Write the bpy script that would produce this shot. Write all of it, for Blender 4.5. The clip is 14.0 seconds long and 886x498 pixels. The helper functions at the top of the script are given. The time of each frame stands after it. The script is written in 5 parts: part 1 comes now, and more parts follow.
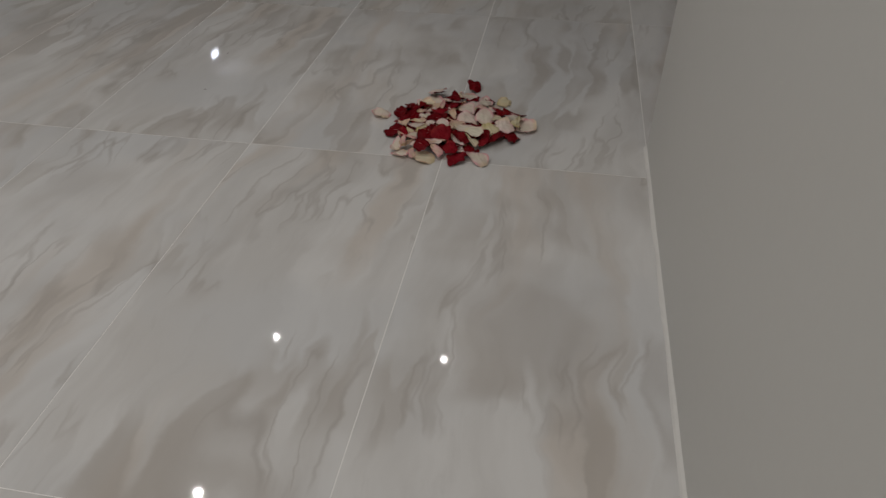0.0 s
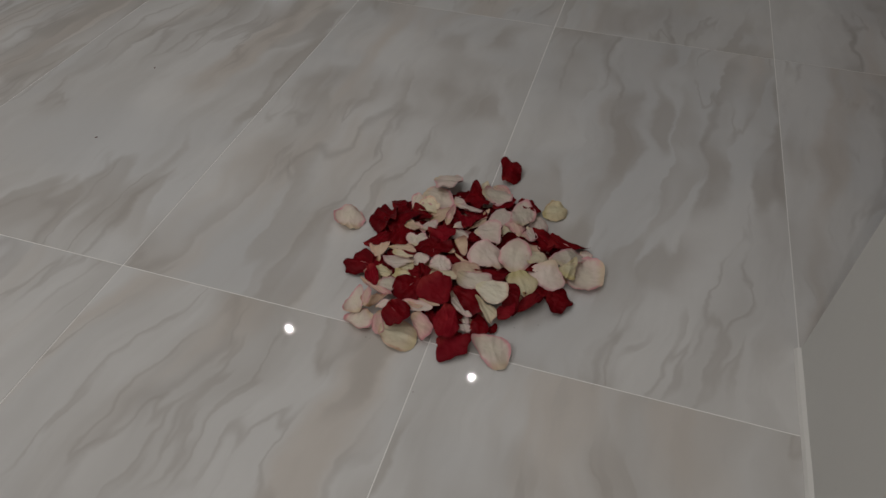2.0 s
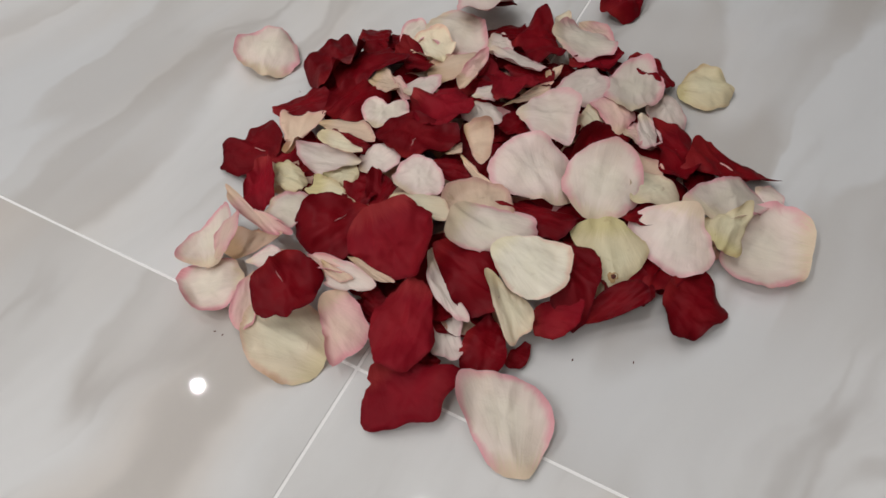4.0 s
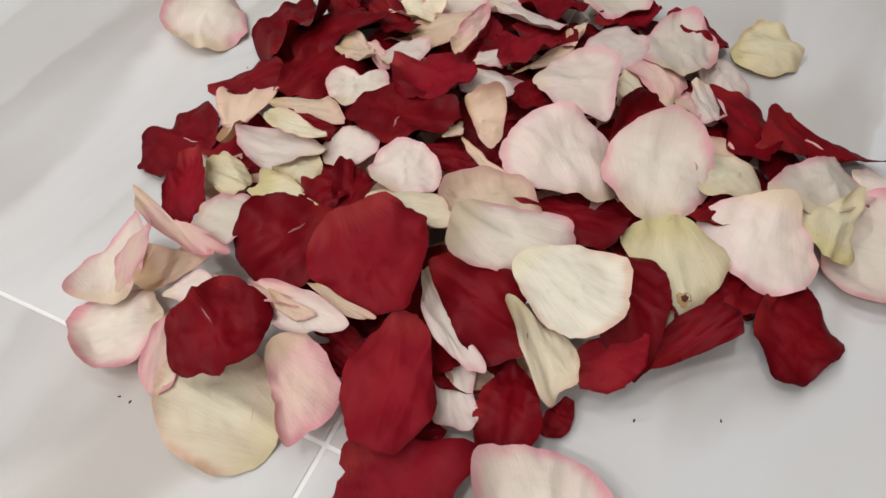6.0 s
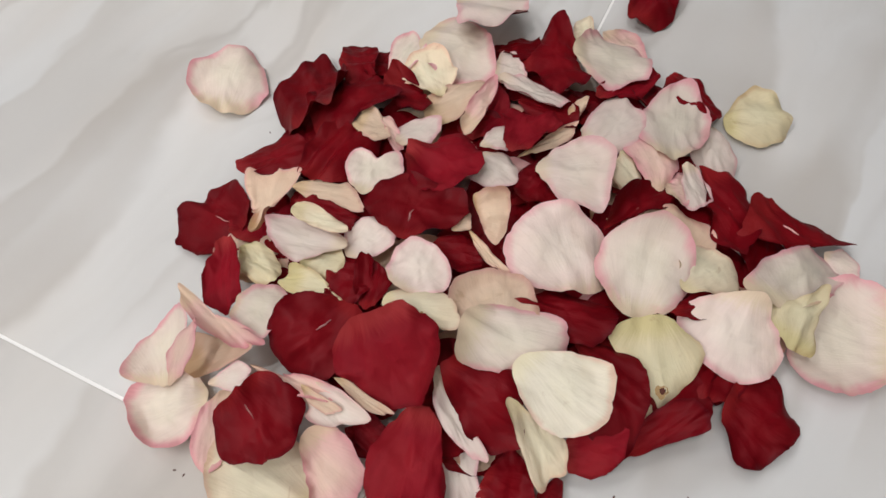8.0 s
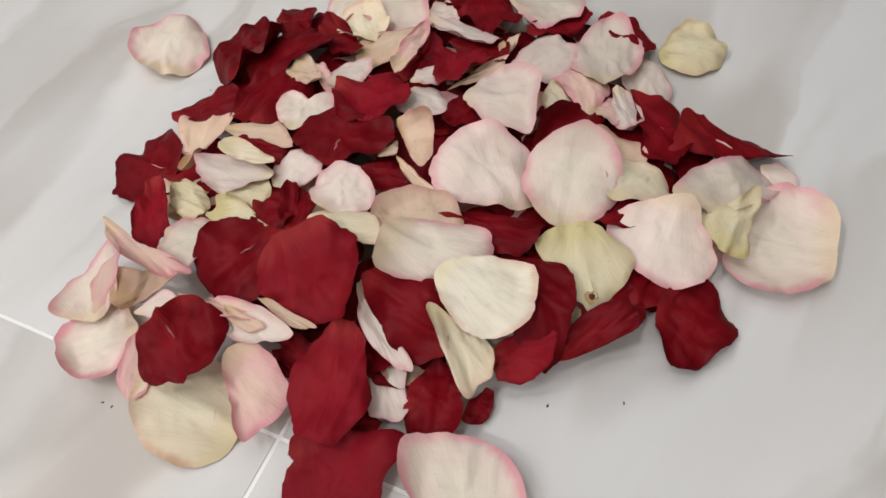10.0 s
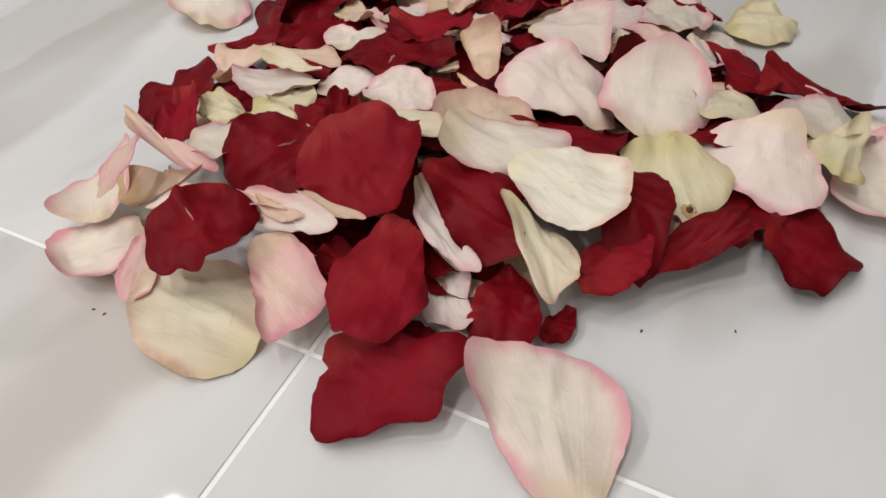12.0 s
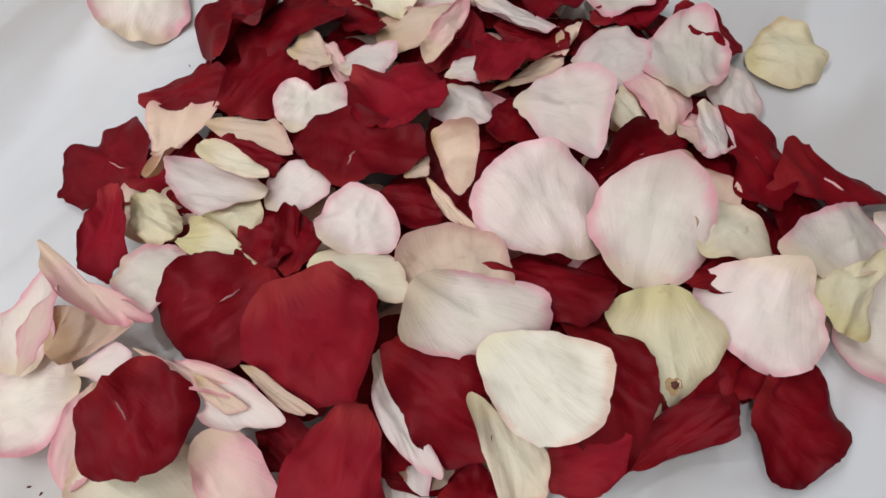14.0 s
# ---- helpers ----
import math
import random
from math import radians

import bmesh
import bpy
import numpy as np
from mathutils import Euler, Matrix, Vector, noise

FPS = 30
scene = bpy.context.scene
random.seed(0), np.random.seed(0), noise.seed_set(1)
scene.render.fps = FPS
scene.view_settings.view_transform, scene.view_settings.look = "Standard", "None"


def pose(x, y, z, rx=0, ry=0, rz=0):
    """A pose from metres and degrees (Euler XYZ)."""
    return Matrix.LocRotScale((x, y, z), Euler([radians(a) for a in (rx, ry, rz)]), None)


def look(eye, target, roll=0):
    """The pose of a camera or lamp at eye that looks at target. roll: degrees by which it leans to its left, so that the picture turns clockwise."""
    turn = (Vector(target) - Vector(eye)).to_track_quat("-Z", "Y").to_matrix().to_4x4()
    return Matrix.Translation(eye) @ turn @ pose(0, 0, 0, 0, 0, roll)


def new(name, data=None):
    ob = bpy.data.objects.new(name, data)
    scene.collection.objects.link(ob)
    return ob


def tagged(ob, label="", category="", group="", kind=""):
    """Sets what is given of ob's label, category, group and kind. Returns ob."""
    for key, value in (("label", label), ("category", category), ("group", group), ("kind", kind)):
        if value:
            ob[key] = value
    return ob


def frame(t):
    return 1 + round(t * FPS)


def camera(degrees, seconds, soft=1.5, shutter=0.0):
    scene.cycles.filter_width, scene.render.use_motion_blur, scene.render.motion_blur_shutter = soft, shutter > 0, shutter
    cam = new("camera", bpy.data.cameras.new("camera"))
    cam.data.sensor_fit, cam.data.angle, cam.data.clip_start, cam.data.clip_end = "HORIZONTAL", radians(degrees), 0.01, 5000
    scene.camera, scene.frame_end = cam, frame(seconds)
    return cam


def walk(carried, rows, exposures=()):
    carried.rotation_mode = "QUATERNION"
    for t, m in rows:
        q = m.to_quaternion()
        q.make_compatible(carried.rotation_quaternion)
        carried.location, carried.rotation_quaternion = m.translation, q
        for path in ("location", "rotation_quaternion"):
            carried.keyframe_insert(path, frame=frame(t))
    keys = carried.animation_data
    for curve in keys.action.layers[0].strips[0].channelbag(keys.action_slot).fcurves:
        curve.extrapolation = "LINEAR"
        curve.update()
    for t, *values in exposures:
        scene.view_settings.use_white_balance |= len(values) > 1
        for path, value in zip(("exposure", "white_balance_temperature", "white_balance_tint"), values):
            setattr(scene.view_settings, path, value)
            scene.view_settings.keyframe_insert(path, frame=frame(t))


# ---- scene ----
cam = camera(66.2, 14.0)
PATH = [
    (0, (0.229, -1.279, 0.797), (-0.044, 0.251, -0.461), -0.4),
    (0.5, (0.192, -1.068, 0.79), (-0.022, 0.459, -0.483), -0.4),
    (1, (0.16, -0.887, 0.764), (-0.071, 0.65, -0.494), -1.5),
    (1.5, (0.166, -0.688, 0.74), (-0.166, 0.78, -0.577), 0.6),
    (2, (0.163, -0.502, 0.691), (-0.235, 0.86, -0.718), 0.9),
    (2.5, (0.144, -0.326, 0.629), (-0.24, 0.908, -0.897), 2.4),
    (3, (0.136, -0.223, 0.545), (-0.309, 0.777, -1.129), 2.9),
    (3.2, (0.129, -0.195, 0.494), (-0.368, 0.784, -1.178), 1.5),
    (5.3, (0.084, -0.079, 0.212), (-0.436, 1.094, -1.323), -0.6),
    (5.5, (0.079, -0.077, 0.219), (-0.454, 1.079, -1.324), -1.0),
    (6, (0.074, -0.063, 0.237), (-0.414, 1.021, -1.371), 0.4),
    (6.5, (0.074, -0.051, 0.261), (-0.367, 0.991, -1.387), 0.9),
    (7, (0.063, -0.042, 0.283), (-0.364, 0.904, -1.427), 0.6),
    (7.5, (0.053, -0.029, 0.298), (-0.344, 0.905, -1.425), 2.3),
    (7.7, (0.051, -0.027, 0.305), (-0.353, 0.892, -1.425), 1.7),
    (9.8, (0.109, -0.044, 0.286), (-0.389, 0.939, -1.383), -4.4),
    (10, (0.108, -0.052, 0.275), (-0.387, 0.937, -1.391), -4.1),
    (10.5, (0.101, -0.081, 0.246), (-0.462, 1.088, -1.276), -1.5),
    (11, (0.101, -0.106, 0.207), (-0.483, 1.125, -1.257), 0.1),
    (11.5, (0.107, -0.117, 0.188), (-0.499, 1.172, -1.216), 0.2),
    (12, (0.098, -0.103, 0.184), (-0.503, 1.173, -1.234), -0.4),
    (12.5, (0.081, -0.067, 0.186), (-0.513, 1.204, -1.24), 1.0),
    (13, (0.078, -0.046, 0.19), (-0.488, 1.186, -1.28), 2.4),
    (13.5, (0.071, -0.021, 0.212), (-0.367, 1.01, -1.445), 3.0),
    (14, (0.059, 0.0, 0.235), (-0.338, 0.92, -1.495), 2.1),
]
walk(cam, [(t, look(eye, target, roll)) for t, eye, target, roll in PATH],
     [(0.0, -0.90, 6500, 10), (1.5, -0.93, 6500, 10), (2.4, -0.72, 6350, 10), (2.9, -0.18, 6250, 10), (3.2, -0.07, 6200, 10),
      (5.3, 0.54, 6200, 10), (12.0, 0.54, 6250, 10), (13.0, 0.56, 6150, 10), (14.0, 0.57, 5850, 10)])

# ---- world and lamps ----
world = bpy.data.worlds.new("world")
scene.world = world
world.use_nodes = True
world.node_tree.nodes["Background"].inputs[0].default_value = (0.5, 0.52, 0.55, 1)
world.node_tree.nodes["Background"].inputs[1].default_value = 0.05
CEILING = 2.7
LAMP_WATTS = 6.0
LAMP_COLOUR = (1.0, 0.975, 0.955)
# rows of lamps from far to near: x, y, share of the full output
LAMPS = [(-1.51, 1.79, 0.25), (-0.315, 1.78, 0.2), (-1.52, 0.57, 1.0), (-0.32, 0.56, 0.6), (-1.51, -0.65, 1.8), (-0.32, -0.65, 1.4), (-1.51, -1.88, 2.0), (-0.32, -1.88, 2.0)]


# ---- helpers of this scene ----
def part(name, bm, material, parent=None, label=""):
    mesh = bpy.data.meshes.new(name)
    bm.normal_update()
    bm.to_mesh(mesh)
    bm.free()
    if material:
        mesh.materials.append(material)
    ob = new(name, mesh)
    if parent:
        ob.parent = parent
    if label:
        ob["label"] = label
    return ob


def add_box(bm, x0, y0, z0, x1, y1, z1, bevel=0.0):
    r = bmesh.ops.create_cube(bm, size=1.0)
    vs = r["verts"]
    for v in vs:
        v.co = Vector(((x0 + x1) / 2 + v.co.x * (x1 - x0), (y0 + y1) / 2 + v.co.y * (y1 - y0), (z0 + z1) / 2 + v.co.z * (z1 - z0)))
    if bevel:
        edges = list({e for v in vs for e in v.link_edges})
        bmesh.ops.bevel(bm, geom=edges, offset=bevel, segments=2, affect="EDGES")


class Nodes:
    """Short hand for a node material."""

    def __init__(self, name):
        self.mat = bpy.data.materials.new(name)
        self.mat.use_nodes = True
        self.tree = self.mat.node_tree
        self.bsdf = self.tree.nodes["Principled BSDF"]
        self.out = self.tree.nodes["Material Output"]

    def node(self, kind, sets=(), ins=()):
        n = self.tree.nodes.new(kind)
        sets = dict(sets)
        if "operation" in sets:
            n.operation = sets["operation"]
        if "data_type" in sets:
            n.data_type = sets["data_type"]
        if "blend_type" in sets:
            n.blend_type = sets["blend_type"]
        if "interpolation_type" in sets:
            n.interpolation_type = sets["interpolation_type"]
        if "uv_map" in sets:
            n.uv_map = sets["uv_map"]
        for key, value in dict(ins).items():
            if isinstance(value, bpy.types.NodeSocket):
                self.tree.links.new(value, n.inputs[key])
            else:
                n.inputs[key].default_value = value
        return n

    def math(self, op, a, b=0.0, c=0.0):
        return self.node("ShaderNodeMath", {"operation": op}, {0: a, 1: b, 2: c}).outputs[0]

    def mix(self, fac, a, b, blend="MIX"):
        n = self.node("ShaderNodeMix", {"data_type": "RGBA", "blend_type": blend}, {0: fac, 6: a, 7: b})
        return n.outputs[2]

    def smooth(self, x, lo, hi, a=0.0, b=1.0):
        n = self.node("ShaderNodeMapRange", {"interpolation_type": "SMOOTHSTEP"}, {0: x, 1: lo, 2: hi, 3: a, 4: b})
        return n.outputs[0]

    def noise(self, vector, scale, detail=4.0, rough=0.5, distortion=0.0):
        n = self.node("ShaderNodeTexNoise", {}, {"Vector": vector, "Scale": scale, "Detail": detail, "Roughness": rough, "Distortion": distortion})
        return n.outputs[0]

    def put(self, **ins):
        for key, value in ins.items():
            socket = self.bsdf.inputs[key.replace("_", " ")]
            if isinstance(value, bpy.types.NodeSocket):
                self.tree.links.new(value, socket)
            else:
                socket.default_value = value

    def bump(self, height, strength, distance):
        n = self.node("ShaderNodeBump", {}, {"Height": height, "Strength": strength, "Distance": distance})
        self.put(Normal=n.outputs[0])


# ---- materials ----
def marble():
    m = Nodes("polished_marble_tile")
    co = m.node("ShaderNodeTexCoord").outputs["Object"]
    rnd = m.node("ShaderNodeObjectInfo").outputs["Random"]
    shift = m.node("ShaderNodeCombineXYZ", {}, {0: m.math("MULTIPLY", rnd, 37.0), 1: m.math("MULTIPLY", rnd, 91.0), 2: m.math("MULTIPLY", rnd, 13.0)}).outputs[0]
    p = m.node("ShaderNodeVectorMath", {"operation": "ADD"}, {0: co, 1: shift}).outputs[0]
    # the veins run along the tile, leaning a little, and wander
    warp = m.node("ShaderNodeTexNoise", {}, {"Vector": p, "Scale": 2.2, "Detail": 2.0})
    fine = m.node("ShaderNodeTexNoise", {}, {"Vector": p, "Scale": 9.0, "Detail": 4.0})
    bent = m.node("ShaderNodeVectorMath", {"operation": "MULTIPLY_ADD"}, {0: warp.outputs[1], 1: (0.15, 0.08, 0.0), 2: p}).outputs[0]
    bent = m.node("ShaderNodeVectorMath", {"operation": "MULTIPLY_ADD"}, {0: fine.outputs[1], 1: (0.06, 0.05, 0.0), 2: bent}).outputs[0]
    turn = m.node("ShaderNodeMapping", {}, {0: bent})
    turn.inputs["Rotation"].default_value = (0, 0, radians(5))
    mp = m.node("ShaderNodeMapping", {}, {0: turn.outputs[0]})
    mp.inputs["Scale"].default_value = (1.0, 0.19, 1.0)
    q = mp.outputs[0]
    broad = m.noise(q, 9.0, 4.0, 0.55, 0.1)
    streak = m.noise(q, 26.0, 6.0, 0.6, 0.1)
    warm = m.noise(q, 7.0, 3.0, 0.5, 0.1)

    def bands(scale, steps, start, lo, hi):
        """Smears that end in a sharp line on one side."""
        saw = m.math("FRACT", m.math("MULTIPLY", m.noise(q, scale, 3.0, 0.5, 0.05), steps))
        gate = m.smooth(m.noise(bent, 3.6, 2.0), lo, hi)
        smear = m.math("MULTIPLY", m.smooth(saw, start, 0.93), m.smooth(saw, 0.92, 1.0, 1.0, 0.0))
        return m.math("MULTIPLY", smear, gate)

    def veins(scale, width, lo, hi):
        ridge = m.math("ABSOLUTE", m.math("SUBTRACT", m.noise(q, scale, 3.0, 0.5, 0.1), 0.5))
        gate = m.smooth(m.noise(bent, 4.0, 2.0), lo, hi)
        return m.math("MULTIPLY", m.smooth(ridge, 0.0, width, 1.0, 0.0), gate)

    cloud = m.noise(bent, 2.3, 3.0, 0.5, 0.2)
    col = m.mix(m.smooth(broad, 0.34, 0.66), (0.770, 0.755, 0.735, 1), (0.655, 0.635, 0.610, 1))
    col = m.mix(m.math("MULTIPLY", m.smooth(cloud, 0.46, 0.66), 0.6), col, (0.655, 0.655, 0.655, 1))
    col = m.mix(m.math("MULTIPLY", m.smooth(warm, 0.50, 0.68), 0.50), col, (0.630, 0.545, 0.465, 1))
    col = m.mix(m.math("MULTIPLY", m.smooth(streak, 0.54, 0.75), 0.28), col, (0.540, 0.515, 0.490, 1))
    col = m.mix(m.math("MULTIPLY", bands(3.4, 5.0, 0.35, 0.42, 0.58), 0.54), col, (0.455, 0.415, 0.375, 1))
    col = m.mix(m.math("MULTIPLY", bands(6.0, 4.0, 0.45, 0.44, 0.60), 0.38), col, (0.470, 0.425, 0.380, 1))
    col = m.mix(m.math("MULTIPLY", veins(12.0, 0.030, 0.47, 0.60), 0.36), col, (0.415, 0.375, 0.340, 1))
    col = m.mix(m.math("MULTIPLY", veins(4.0, 0.022, 0.44, 0.60), 0.36), col, (0.400, 0.365, 0.335, 1))
    m.put(Base_Color=col, Roughness=0.03, Specular_IOR_Level=0.4)
    m.bump(m.noise(p, 3.0, 1.0), 0.02, 0.01)
    return m.mat


def plain(name, colour, roughness=0.6, grain=40.0, spread=0.08, bump=0.05):
    m = Nodes(name)
    co = m.node("ShaderNodeTexCoord").outputs["Object"]
    dark = tuple(c * (1 - spread) for c in colour) + (1,)
    light = tuple(min(1, c * (1 + spread)) for c in colour) + (1,)
    a = m.noise(co, 1.3, 3.0)
    b = m.noise(co, grain, 3.0)
    col = m.mix(m.math("MULTIPLY_ADD", b, 0.4, m.math("MULTIPLY", a, 0.6)), dark, light)
    m.put(Base_Color=col, Roughness=roughness)
    m.bump(b, bump, 0.002)
    return m.mat


def glow(name, colour, strength):
    m = Nodes(name)
    m.put(Base_Color=(0.9, 0.9, 0.9, 1), Emission_Color=(*colour, 1), Emission_Strength=strength)
    return m.mat


def petal_material(name, heart, body, rim, foot, rim_from=0.72, rough=0.55, sheen=0.3, stain=0.0, through_light=0.12, gloss=0.3):
    """heart: the middle; body: most of the blade; rim: its edge; foot: where it was attached."""
    m = Nodes(name)
    uv = m.node("ShaderNodeUVMap", {"uv_map": "blade"}).outputs[0]
    polar = m.node("ShaderNodeUVMap", {"uv_map": "polar"}).outputs[0]
    sep = m.node("ShaderNodeSeparateXYZ", {}, {0: uv})
    u, v = sep.outputs[0], sep.outputs[1]
    rho = m.node("ShaderNodeSeparateXYZ", {}, {0: polar}).outputs[0]
    rnd = m.node("ShaderNodeSeparateXYZ", {}, {0: m.node("ShaderNodeUVMap", {"uv_map": "tone"}).outputs[0]}).outputs[0]
    co = m.node("ShaderNodeTexCoord").outputs["Object"]
    off = m.node("ShaderNodeCombineXYZ", {}, {0: m.math("MULTIPLY", rnd, 17.0), 1: m.math("MULTIPLY", rnd, 5.0), 2: 0.0}).outputs[0]
    p = m.node("ShaderNodeVectorMath", {"operation": "ADD"}, {0: co, 1: off}).outputs[0]
    # veins fan out from the foot
    angle = m.math("ARCTAN2", m.math("SUBTRACT", u, 0.5), m.math("ADD", v, 0.35))
    fan = m.node("ShaderNodeCombineXYZ", {}, {0: m.math("MULTIPLY", angle, 17.0), 1: m.math("MULTIPLY", v, 1.6), 2: m.math("MULTIPLY", rnd, 31.0)}).outputs[0]
    veins = m.noise(fan, 1.6, 4.0, 0.6, 0.3)
    blotch = m.noise(p, 38.0, 4.0, 0.55, 0.5)
    edge = m.math("ADD", rho, m.math("MULTIPLY_ADD", blotch, 0.5, -0.25))
    col = m.mix(m.smooth(edge, 0.2, 0.75), (*heart, 1), (*body, 1))
    col = m.mix(m.smooth(edge, rim_from, 1.02), col, (*rim, 1))
    mottle = m.smooth(m.noise(p, 26.0, 3.0, 0.55, 0.6), 0.48, 0.70)
    col = m.mix(m.math("MULTIPLY", mottle, 0.20), col, (*foot, 1))
    low = m.math("ADD", v, m.math("MULTIPLY_ADD", veins, 0.3, -0.15))
    col = m.mix(m.smooth(low, 0.02, 0.26, 0.85, 0.0), col, (*foot, 1))
    tone = m.math("MULTIPLY_ADD", veins, 0.14, 0.93)
    tone = m.math("MULTIPLY", tone, m.math("MULTIPLY_ADD", rnd, 0.22, 0.89))
    grey = m.node("ShaderNodeCombineColor", {}, {0: tone, 1: tone, 2: tone}).outputs[0]
    col = m.mix(1.0, col, grey, "MULTIPLY")
    if stain:
        spots = m.smooth(m.noise(p, 70.0, 3.0, 0.6, 1.0), 0.64, 0.74)
        near = m.smooth(rho, 0.75, 1.0)
        amount = m.math("MULTIPLY", m.math("MAXIMUM", m.math("MULTIPLY", spots, 0.6), m.math("MULTIPLY", near, m.smooth(blotch, 0.5, 0.7))), stain)
        col = m.mix(amount, col, (0.42, 0.24, 0.09, 1))
    m.put(Base_Color=col, Roughness=rough, Specular_IOR_Level=gloss, Sheen_Weight=sheen, Sheen_Roughness=0.4)
    m.put(Sheen_Tint=(*[min(1, c * 1.3 + 0.1) for c in body], 1))
    fine = m.noise(p, 420.0, 2.0)
    creases = m.math("ABSOLUTE", m.math("SUBTRACT", m.noise(p, 95.0, 3.0, 0.6, 0.9), 0.5))
    relief = m.math("ADD", m.math("MULTIPLY", veins, 0.7), m.math("MULTIPLY", fine, 0.2))
    m.bump(m.math("ADD", relief, m.math("MULTIPLY", creases, 1.1)), 0.34, 0.0012)
    # thin enough for some light to come through
    tr = m.node("ShaderNodeBsdfTranslucent", {}, {"Color": col})
    mixer = m.node("ShaderNodeMixShader", {}, {0: through_light})
    m.tree.links.new(m.bsdf.outputs[0], mixer.inputs[1])
    m.tree.links.new(tr.outputs[0], mixer.inputs[2])
    m.tree.links.new(mixer.outputs[0], m.out.inputs[0])
    return m.mat


MARBLE = marble()
GROUT = plain("white_grout", (0.92, 0.90, 0.87), 0.8, 300, 0.06)
# brownish paint, made darker so its colour holds the gloom of the unlit passage
PASSAGE = plain("brown_grey_shaded_wall", (0.30, 0.255, 0.235), 0.5, 60, 0.05)
ROOM_PAINT = plain("white_wall_paint", (0.82, 0.82, 0.81), 0.5, 60, 0.03)
WALL_PAINT = plain("grey_white_wall_paint", (0.70, 0.69, 0.655), 0.45, 60, 0.03)
CAULK = plain("white_caulk", (0.8, 0.78, 0.74), 0.5, 200, 0.05)
CEILING_PAINT = plain("white_ceiling_paint", (0.8, 0.8, 0.79), 0.8)
METAL = plain("white_lamp_trim", (0.75, 0.75, 0.74), 0.4)
LENS = glow("lamp_lens", LAMP_COLOUR, 12.0)
RIB = plain("pale_petal_line", (0.75, 0.45, 0.42), 0.5, 300)
BROWN = plain("browned_petal", (0.50, 0.32, 0.14), 0.7, 500, 0.4)
DARK = plain("dark_red_hole", (0.09, 0.02, 0.01), 0.8, 500, 0.4)
PETAL = {
    "r": petal_material("deep_red_petal", (0.190, 0.0014, 0.0060), (0.150, 0.0012, 0.0050), (0.105, 0.0010, 0.0050), (0.26, 0.012, 0.014), 0.88, 0.5, 0.0, 0.0, 0.12, 0.12),
    "m": petal_material("matte_crimson_petal", (0.26, 0.0050, 0.0140), (0.225, 0.0042, 0.0120), (0.165, 0.0022, 0.0075), (0.34, 0.03, 0.03), 0.90, 0.6, 0.0, 0.0, 0.12, 0.12),
    "p": petal_material("pink_edged_white_petal", (0.90, 0.81, 0.68), (0.89, 0.755, 0.66), (0.86, 0.42, 0.46), (0.86, 0.74, 0.52), 0.74, 0.5, 0.1, 0.15, 0.24),
    "w": petal_material("pale_blush_petal", (0.886, 0.774, 0.683), (0.877, 0.726, 0.654), (0.847, 0.506, 0.514), (0.867, 0.726, 0.533), 0.78, 0.5, 0.1, 0.1, 0.24),
    "k": petal_material("soft_pink_petal", (0.867, 0.630, 0.524), (0.857, 0.544, 0.496), (0.818, 0.382, 0.411), (0.857, 0.668, 0.468), 0.70, 0.5, 0.1, 0.15, 0.24),
    "c": petal_material("cream_petal", (0.91, 0.82, 0.61), (0.90, 0.77, 0.57), (0.86, 0.60, 0.44), (0.86, 0.74, 0.46), 0.84, 0.55, 0.05, 0.5, 0.22),
    "g": petal_material("greenish_cream_petal", (0.827, 0.745, 0.514), (0.818, 0.707, 0.468), (0.768, 0.611, 0.374), (0.729, 0.630, 0.318), 0.84, 0.55, 0.05, 0.6, 0.22),
    "i": petal_material("ivory_petal", (0.88, 0.82, 0.67), (0.87, 0.80, 0.66), (0.86, 0.66, 0.54), (0.83, 0.75, 0.53), 0.88, 0.55, 0.05, 0.3, 0.22),
    "b": petal_material("peach_beige_petal", (0.867, 0.668, 0.496), (0.857, 0.630, 0.468), (0.808, 0.477, 0.402), (0.808, 0.583, 0.337), 0.80, 0.55, 0.05, 0.5, 0.24),
}
KINDS = {
    "r": "deep red rose petal with a velvety upper side",
    "m": "dull crimson rose petal lying underside up",
    "p": "cream white rose petal with a pink edge",
    "w": "pale blush white rose petal",
    "k": "soft pink rose petal, slightly creased",
    "c": "cream yellow rose petal with browned edge",
    "g": "wilted greenish cream rose petal",
    "i": "thick ivory white rose petal lying on top",
    "b": "peach beige rose petal, drying at the edge",
}

# ---- floor, walls, ceiling ----
RIGHT, CORNER, RECESS = 0.450, 0.130, 1.335
WEST, EAST, SOUTH, NORTH = -3.9, 3.4, -3.2, 8.0
bm = bmesh.new()
add_box(bm, WEST - 0.2, SOUTH - 0.2, -0.1, EAST + 0.2, NORTH + 0.2, -0.0004)
floor = tagged(part("floor", bm, GROUT), "polished grey-beige marble tile floor with white grout", "floor", "", "structure")


def wall(name, x0, y0, x1, y1, label, paint=None):
    bm = bmesh.new()
    add_box(bm, x0, y0, 0.0, x1, y1, CEILING, 0.004)
    return tagged(part(name, bm, paint or WALL_PAINT), label, "wall", "", "structure")


